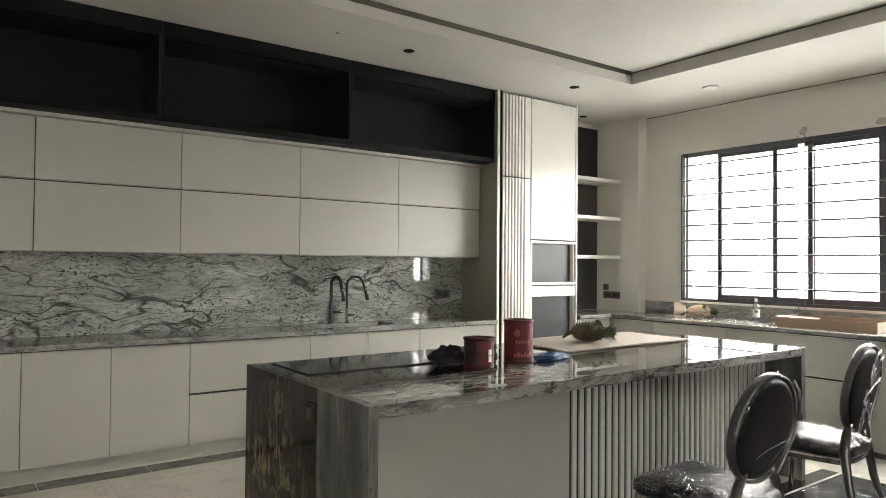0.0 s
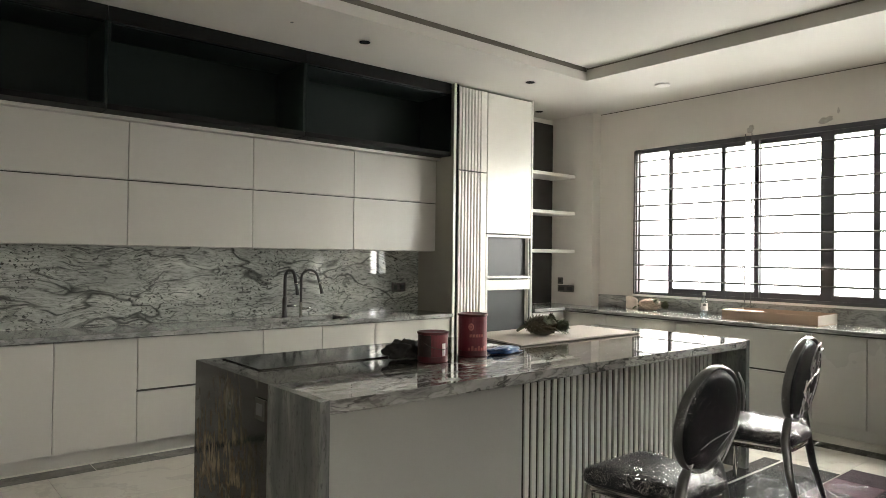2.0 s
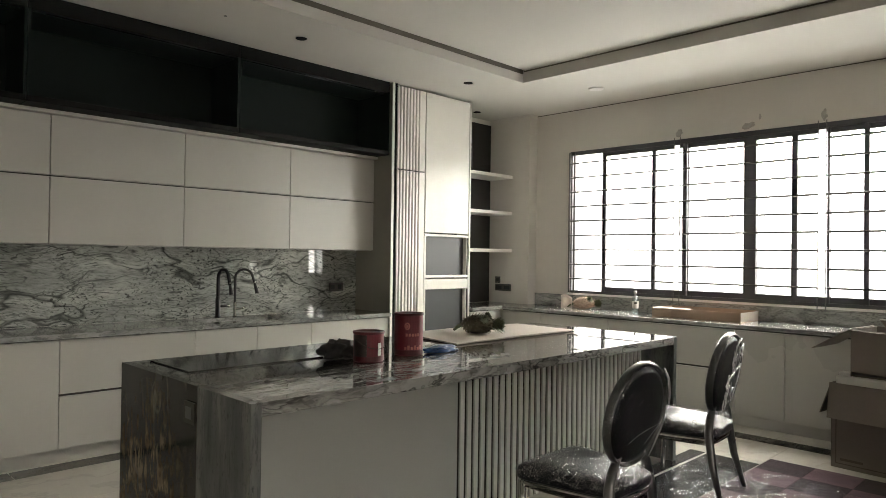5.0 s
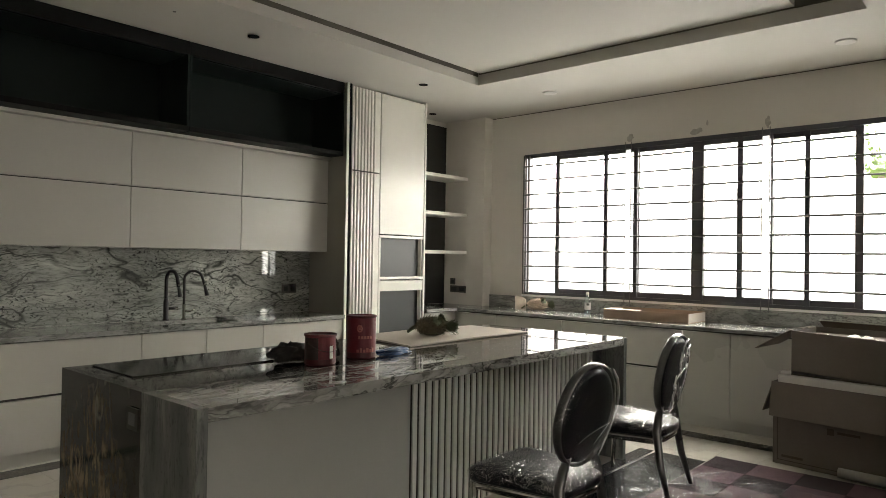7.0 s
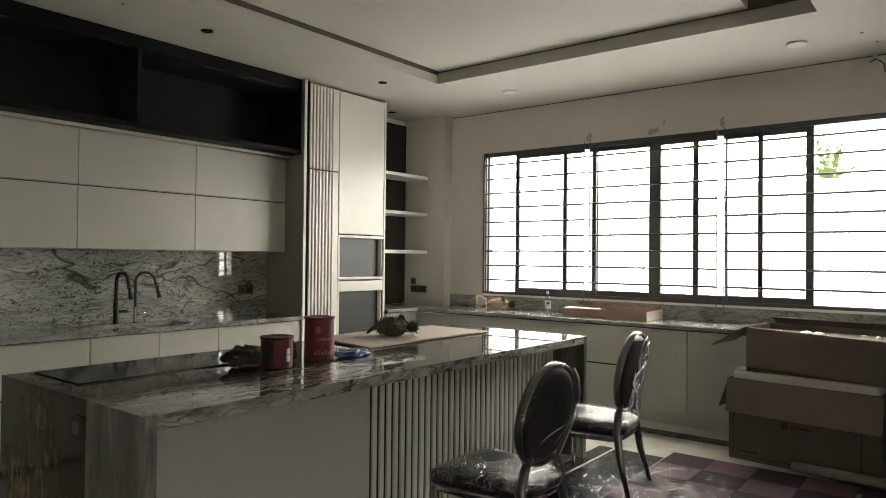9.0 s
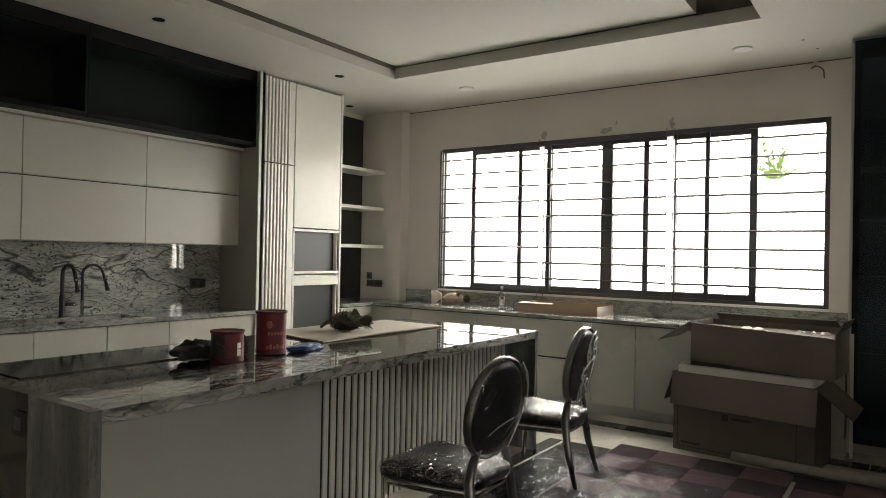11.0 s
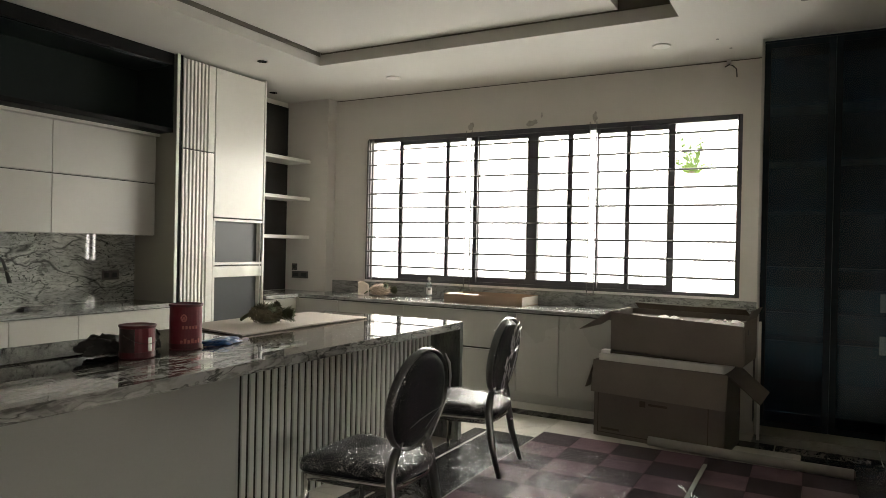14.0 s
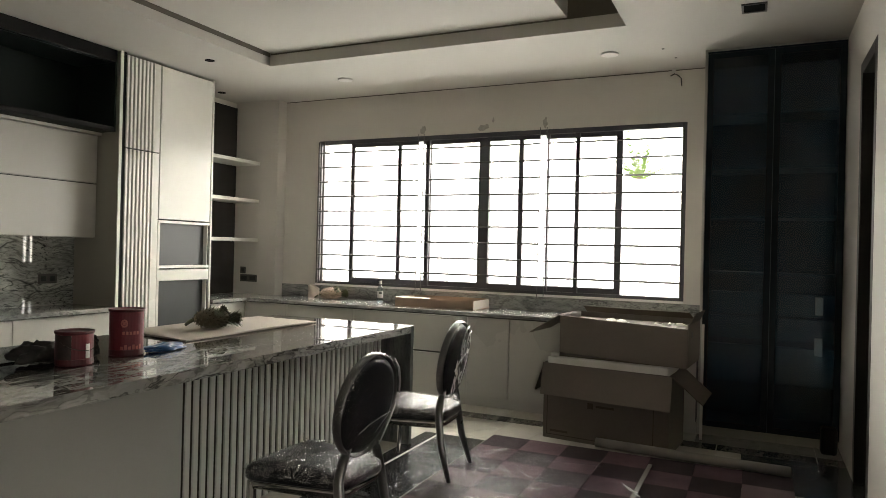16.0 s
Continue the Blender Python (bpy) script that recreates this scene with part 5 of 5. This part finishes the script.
tray = thing("cardboard_tray", (6.88, 3.10, 0.885), "shallow open brown cardboard tray on the worktop", "cardboard tray")
x0, x1, y0, y1, z = 6.68, 7.10, 2.672, 3.525, 0.8855
part("bottom", boxed(x0, x1, y0, y1, z, z + 0.005), CARD_TRAY, tray)
part("side", boxed(x0, x0 + 0.006, y0, y1, z + 0.005, z + 0.088), CARD_TRAY, tray)
part("side", boxed(x1 - 0.006, x1, y0, y1, z + 0.005, z + 0.092), CARD_TRAY, tray)
part("side", boxed(x0 + 0.006, x1 - 0.006, y0, y0 + 0.006, z + 0.005, z + 0.088), CARD_PALE, tray)
part("side", boxed(x0 + 0.006, x1 - 0.006, y1 - 0.006, y1, z + 0.005, z + 0.092), CARD_TRAY, tray)
part("inner_flap", slab(bmesh.new(), (x0 + 0.01, y1 - 0.34, z + 0.082), (0, 0.33, 0.004), (0.11, 0, 0.008), 0.004), CARD_PALE, tray)

# ---- stacked cartons ----
low = thing("cardboard_carton", (6.06, 1.225, 0), "large opened brown cardboard carton standing on the floor", "cardboard box", "stacked cartons")
x0, x1, y0, y1, h = 5.83, 6.34, 0.735, 1.705, 0.588
part("front", boxed(x0, x0 + 0.008, y0, y1, 0.001, h), CARD_SHADED, low)
part("rear", boxed(x1 - 0.008, x1, y0, y1, 0.001, h), CARD_SHADED, low)
part("end", boxed(x0 + 0.008, x1 - 0.008, y0, y0 + 0.008, 0.001, h), CARD_SHADED, low)
part("end", boxed(x0 + 0.008, x1 - 0.008, y1 - 0.008, y1, 0.001, h), CARD_SHADED, low)
part("bottom", boxed(x0 + 0.008, x1 - 0.008, y0 + 0.008, y1 - 0.008, 0.001, 0.01), CARD_SHADED, low)
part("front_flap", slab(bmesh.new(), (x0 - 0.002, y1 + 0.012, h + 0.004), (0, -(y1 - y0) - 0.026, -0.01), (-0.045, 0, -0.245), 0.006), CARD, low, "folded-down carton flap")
part("end_flap", slab(bmesh.new(), (x0 + 0.01, y1 + 0.002, h), (0.46, 0, 0), (0, 0.075, -0.225), 0.006), CARD_SHADED, low, "folded-down carton flap")
part("end_flap", slab(bmesh.new(), (x0 + 0.02, y0 - 0.002, h - 0.005), (0.03, -0.215, -0.19), (0.36, 0.0, 0.03), 0.006), CARD_SHADED, low, "folded-down carton flap")
part("printed_line", boxed(x0 - 0.0012, x0 - 0.0002, y0 + 0.11, y0 + 0.116, 0.03, 0.36), CARD_DARK, low)
part("printed_line", boxed(x0 - 0.0012, x0 - 0.0002, y1 - 0.036, y1 - 0.030, 0.03, 0.36), CARD_DARK, low)
part("printed_line", boxed(x0 - 0.0012, x0 - 0.0002, y0 + 0.116, y1 - 0.036, 0.03, 0.036), CARD_DARK, low)
part("emblem", boxed(x0 - 0.0012, x0 - 0.0002, 1.30, 1.345, 0.27, 0.315, 0.0003), CARD_DARK, low, "dark printed emblem")
part("printed_bar", boxed(x0 - 0.0012, x0 - 0.0002, 1.14, 1.28, 0.285, 0.302), CARD_DARK, low)
part("printed_bar", boxed(x0 - 0.0012, x0 - 0.0002, 1.50, 1.645, 0.055, 0.072), CARD_DARK, low)
part("foam_block", boxed(x0 + 0.02, x1 - 0.02, y0 + 0.02, y1 - 0.02, 0.36, 0.64, 0.01), FOAM, low, "white packing foam")
part("foam_lug", boxed(x0 + 0.03, x0 + 0.10, y1 - 0.11, y1 - 0.035, 0.641, 0.668, 0.008), FOAM, low)

up = thing("cardboard_carton", (6.10, 1.11, 0.642), "opened brown cardboard carton full of packing, on top of another", "cardboard box", "stacked cartons")
x0, x1, y0, y1, z0, h = 5.86, 6.36, 0.632, 1.585, 0.6445, 0.968
bm = slab(bmesh.new(), (x0, y1, z0 + 0.035), (0, y0 - y1, -0.035), (-0.015, 0, h - z0 - 0.035), 0.008)
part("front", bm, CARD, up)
part("rear", boxed(x1 - 0.008, x1, y0, y1, z0, h), CARD_SHADED, up)
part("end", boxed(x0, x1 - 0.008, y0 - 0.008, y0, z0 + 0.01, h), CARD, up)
part("end", boxed(x0, x1 - 0.008, y1, y1 + 0.008, z0, h), CARD_SHADED, up)
part("bottom", boxed(x0 + 0.01, x1 - 0.01, y0 + 0.002, y1 - 0.002, z0, z0 + 0.012), CARD_SHADED, up)
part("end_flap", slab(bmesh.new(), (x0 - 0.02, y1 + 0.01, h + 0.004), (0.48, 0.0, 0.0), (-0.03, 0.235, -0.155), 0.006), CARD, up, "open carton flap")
# Added dark board stands in for the dark inside of the carton.
part("filler_board", boxed(x0 + 0.01, x1 - 0.012, y0 + 0.003, y1 - 0.003, 0.915, 0.925), CARD_DARK, up, "dark board added to fill the open carton")
part("rear_flap", slab(bmesh.new(), (x1 - 0.004, y0 + 0.01, 0.93), (0, 0.865, 0.0), (0.045, 0.075, 0.082), 0.006), CARD_DARK, up, "dark lining flap folded outward")
part("flap_edge", tube([(x1 + 0.041, y0 + 0.085, 1.0135), (x1 + 0.041, y0 + 0.50, 1.010), (x1 + 0.041, y0 + 0.95, 1.0145)], 0.005, 6), PAPER_DULL, up, "pale torn edge of the flap", smooth=True)
part("end_flap", slab(bmesh.new(), (x0 + 0.05, y0 - 0.006, h), (0.42, 0, 0), (0, -0.035, 0.075), 0.006), CARD_SHADED, up, "open carton flap")
# Dark patch on the board paints the shade inside a hand hole.
part("hand_hole", boxed(x0 + 0.12, x0 + 0.15, y0 - 0.0105, y0 - 0.0085, 0.86, 0.90), SOCKET_DARK, up)
bm = bmesh.new()
for k in range(9):
    p = random.Random(k)
    bmesh.ops.create_icosphere(bm, subdivisions=2, radius=0.045 * p.uniform(0.6, 1.2),
                               matrix=Matrix.Translation((x0 + 0.1 + p.uniform(0, 0.28), y0 + 0.1 + k * 0.092, 0.895 + p.uniform(0, 0.02))) @ Matrix.Diagonal((1.1, 1, 0.8, 1)))
for v in bm.verts:
    v.co += Vector((noise.noise(v.co * 17), noise.noise(v.co * 19), noise.noise(v.co * 23))) * 0.02
tagged(part("packing", bm, PAPER, up, "crumpled white packing paper"), kind="stuff")
low.rotation_euler = (0, 0, radians(-6))
up.rotation_euler = (0, 0, radians(-5))
lath = thing("white_corner_lath", (6.40, 0.59, 0), "thin white plastic corner strip leaning beside the cartons", "strip")
part("strip", slab(bmesh.new(), (6.42, 0.60, 0.0), (0.006, -0.02, 0), (-0.01, -0.0, 0.92), 0.004), PAPER, lath)

# ---- on the floor ----
roll = thing("cardboard_tube", (5.70, 0.62, 0.012), "long pale roll of sheeting lying at the rug's edge", "roll")
part("roll", tube([(5.76, 1.28, 0.048), (5.72, 0.62, 0.046), (5.69, -0.02, 0.048)], 0.034, 16), PAPER_DULL, roll, smooth=True)
part("core", tube([(5.69, -0.021, 0.048), (5.689, -0.026, 0.048)], 0.020, 12), CARD_DARK, roll)
solid("edging_strip", slab(bmesh.new(), (5.50, 0.862, 0.020), (-0.80, 0.005, 0.0), (0, -0.026, 0), -0.006), PAPER_DULL, "thin pale edging strip lying on the rug", "strip")
lump("clear_plastic_scrap", (5.9, -0.12, 0.0), (0.16, 0.11, 0.035), FILM_FLOOR, "crumpled clear plastic scrap on the floor", "plastic scrap", 0.8, 4.0)
solid("small_black_box", boxed(6.44, 6.56, -0.36, -0.25, 0.0, 0.20, 0.02), BLACK_BAG, "small black box standing by the doorway", "box")

film = bmesh.new()
NX, NY = 330, 230
rnd = random.Random(21)
folds = []
for k in range(64):
    cx, cy = rnd.uniform(2.9, 5.2), rnd.uniform(0.85, 2.4)
    if k < 16:
        cx, cy = 4.35 + rnd.uniform(-0.1, 0.1), 1.75 + rnd.uniform(-0.1, 0.1)
    a = rnd.uniform(0, math.tau)
    folds.append((cx, cy, math.cos(a), math.sin(a), rnd.uniform(0.25, 0.9), rnd.uniform(0.005, 0.012), rnd.uniform(0.006, 0.022)))
grid = []
for i in range(NX + 1):
    row = []
    for j in range(NY + 1):
        x, y = 2.75 + 2.6 * i / NX, 0.78 + 1.72 * j / NY
        wob = 0.03 * noise.noise(Vector((x * 3, y * 3, 2)))
        z = 0.016 + 0.006 * noise.noise(Vector((x * 3.5, y * 3.5, 9))) + 0.0016 * noise.noise(Vector((x * 9 + y * 6, y * 24 - x * 8, 5)))
        z += 0.007 * (1 - abs(noise.noise(Vector((x * 4.0 + y * 3, y * 13 - x * 5, 4))))) ** 14
        for cx, cy, dx, dy, length, w, h in folds:
            s = (x - cx) * dx + (y - cy) * dy
            if 0 < s < length:
                t = (y - cy) * dx - (x - cx) * dy + wob
                if abs(t) < 4 * w:
                    z = max(z, 0.016 + h * math.exp(-(t / w) ** 2) * math.sin(math.pi * s / length) ** 0.5)
        row.append(film.verts.new((x + 0.5 * wob, y + wob, max(z, 0.0135))))
    grid.append(row)
for i in range(NX):
    for j in range(NY):
        film.faces.new((grid[i][j], grid[i + 1][j], grid[i + 1][j + 1], grid[i][j + 1]))
solid("plastic_sheet", film, FILM_FLOOR, "creased clear plastic sheet spread over the rug and floor", "plastic sheet", smooth=True)

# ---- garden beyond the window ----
# Added wall card, glowing as if sunlit; it also hides the palm trunk.
solid("backdrop", boxed(11.9, 12.0, -5.0, 12.0, -4.0, 2.68), WALL_CARD, "added white wall card that glows as if sunlit, overexposed", "backdrop", kind="structure")
palm = thing("palm", (12.15, 2.0, -4.0), "bright green palm top seen through the window", "palm tree")
part("trunk", tube([(12.15, 2.0, -4.0), (12.14, 2.0, -1.0), (12.15, 2.0, 2.74)], [0.07, 0.06, 0.045], 10), BARK, palm, smooth=True)
bm = bmesh.new()
rnd = random.Random(5)
for k in range(18):
    a = k * 2.399
    lift = rnd.uniform(0.8, 4.5) if k % 3 else 6.0
    way = Vector((0.12 * math.cos(a), math.sin(a) * 1.3, lift)).normalized()
    length = rnd.uniform(0.75, 1.12) * (0.36 + 0.165 * min(lift, 5))
    base_pt = Vector((12.15, 2.0 + 0.05 * math.sin(a), 2.70))
    for s in range(12):
        f = s / 11
        at = base_pt + way * length * f - Vector((0, 0, 0.06 * f * f))
        for side in (-1, 1):
            lat = way.cross(Vector((1, 0, 0))).normalized() * side
            tip = at + lat * 0.085 * (1 - 0.6 * f) + way * 0.085
            w = way * 0.021
            bm.faces.new([bm.verts.new(q) for q in (at - w, at + w, tip)])
part("crown", bm, LEAF, palm, "feathery yellow-green fronds")

# ---- chequered rug ----
rug = thing("chequered_rug", (4.2, 1.02, 0), "chequered plum, mauve and pink carpet tiles laid as a rug", "rug")
square = finish("carpet_square", box(bmesh.new(), -0.1495, 0.1495, -0.1495, 0.1495, 0, 0.011, 0.002), CARPET_A)
square_b = finish("carpet_square", box(bmesh.new(), -0.1495, 0.1495, -0.1495, 0.1495, 0, 0.011, 0.002), CARPET_B)
square_c = finish("carpet_square", box(bmesh.new(), -0.1495, 0.1495, -0.1495, 0.1495, 0, 0.011, 0.002), CARPET_C)
rnd = random.Random(11)
for i in range(11):
    for j in range(7):
        kind = square_b if (i + j) % 2 == 0 else (square_c if rnd.random() < 0.3 else square)
        ob = new("carpet_square", kind)
        ob.parent = rug
        ob.location = Vector((5.70 - 0.15 - 0.3 * i, 2.07 - 0.15 - 0.3 * j, 0.001)) - rug.location

# ---- floor tiles ----
tile_meshes = {}


def tile(x0, x1, y0, y1, material):
    w, d = x1 - x0, y1 - y0
    key = (round(w, 3), round(d, 3), material.name)
    if key not in tile_meshes:
        g = 0.004 if material is TILE_DARK else 0.0015
        tile_meshes[key] = finish("floor_tile", box(bmesh.new(), -w / 2 + g, w / 2 - g, -d / 2 + g, d / 2 - g, -0.006, 0.0, 0.0), material)
    ob = new("floor_tile", tile_meshes[key])
    ob.parent = floor
    ob.location = Vector(((x0 + x1) / 2, (y0 + y1) / 2, 0)) - floor.location


def field(x0, x1, y0, y1, nx, ny, material):
    for i in range(nx):
        for j in range(ny):
            tile(x0 + (x1 - x0) * i / nx, x0 + (x1 - x0) * (i + 1) / nx, y0 + (y1 - y0) * j / ny, y0 + (y1 - y0) * (j + 1) / ny, material)


field(X_W, 6.165, 2.60, 5.205, 12, 4, TILE)
field(X_W, 5.35, Y_B, 2.09, 11, 8, TILE)
field(5.35, 6.165, 0.29, 2.09, 1, 3, TILE)
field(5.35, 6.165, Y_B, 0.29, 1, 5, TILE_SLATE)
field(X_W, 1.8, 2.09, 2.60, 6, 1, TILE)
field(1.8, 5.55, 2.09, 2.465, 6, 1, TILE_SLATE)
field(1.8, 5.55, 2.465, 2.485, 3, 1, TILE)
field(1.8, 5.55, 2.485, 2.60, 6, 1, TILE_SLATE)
field(5.55, 6.165, 2.09, 2.60, 1, 1, TILE)
field(-3.005, 6.345, 5.205, 5.385, 14, 1, TILE_DARK)
field(6.165, 6.345, Y_B, 5.205, 1, 13, TILE_DARK)
field(6.345, X_E, 0.63, 5.385, 1, 6, TILE)
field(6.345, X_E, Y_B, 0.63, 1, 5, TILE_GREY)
field(X_W, X_E, 5.385, Y_N, 13, 1, TILE)
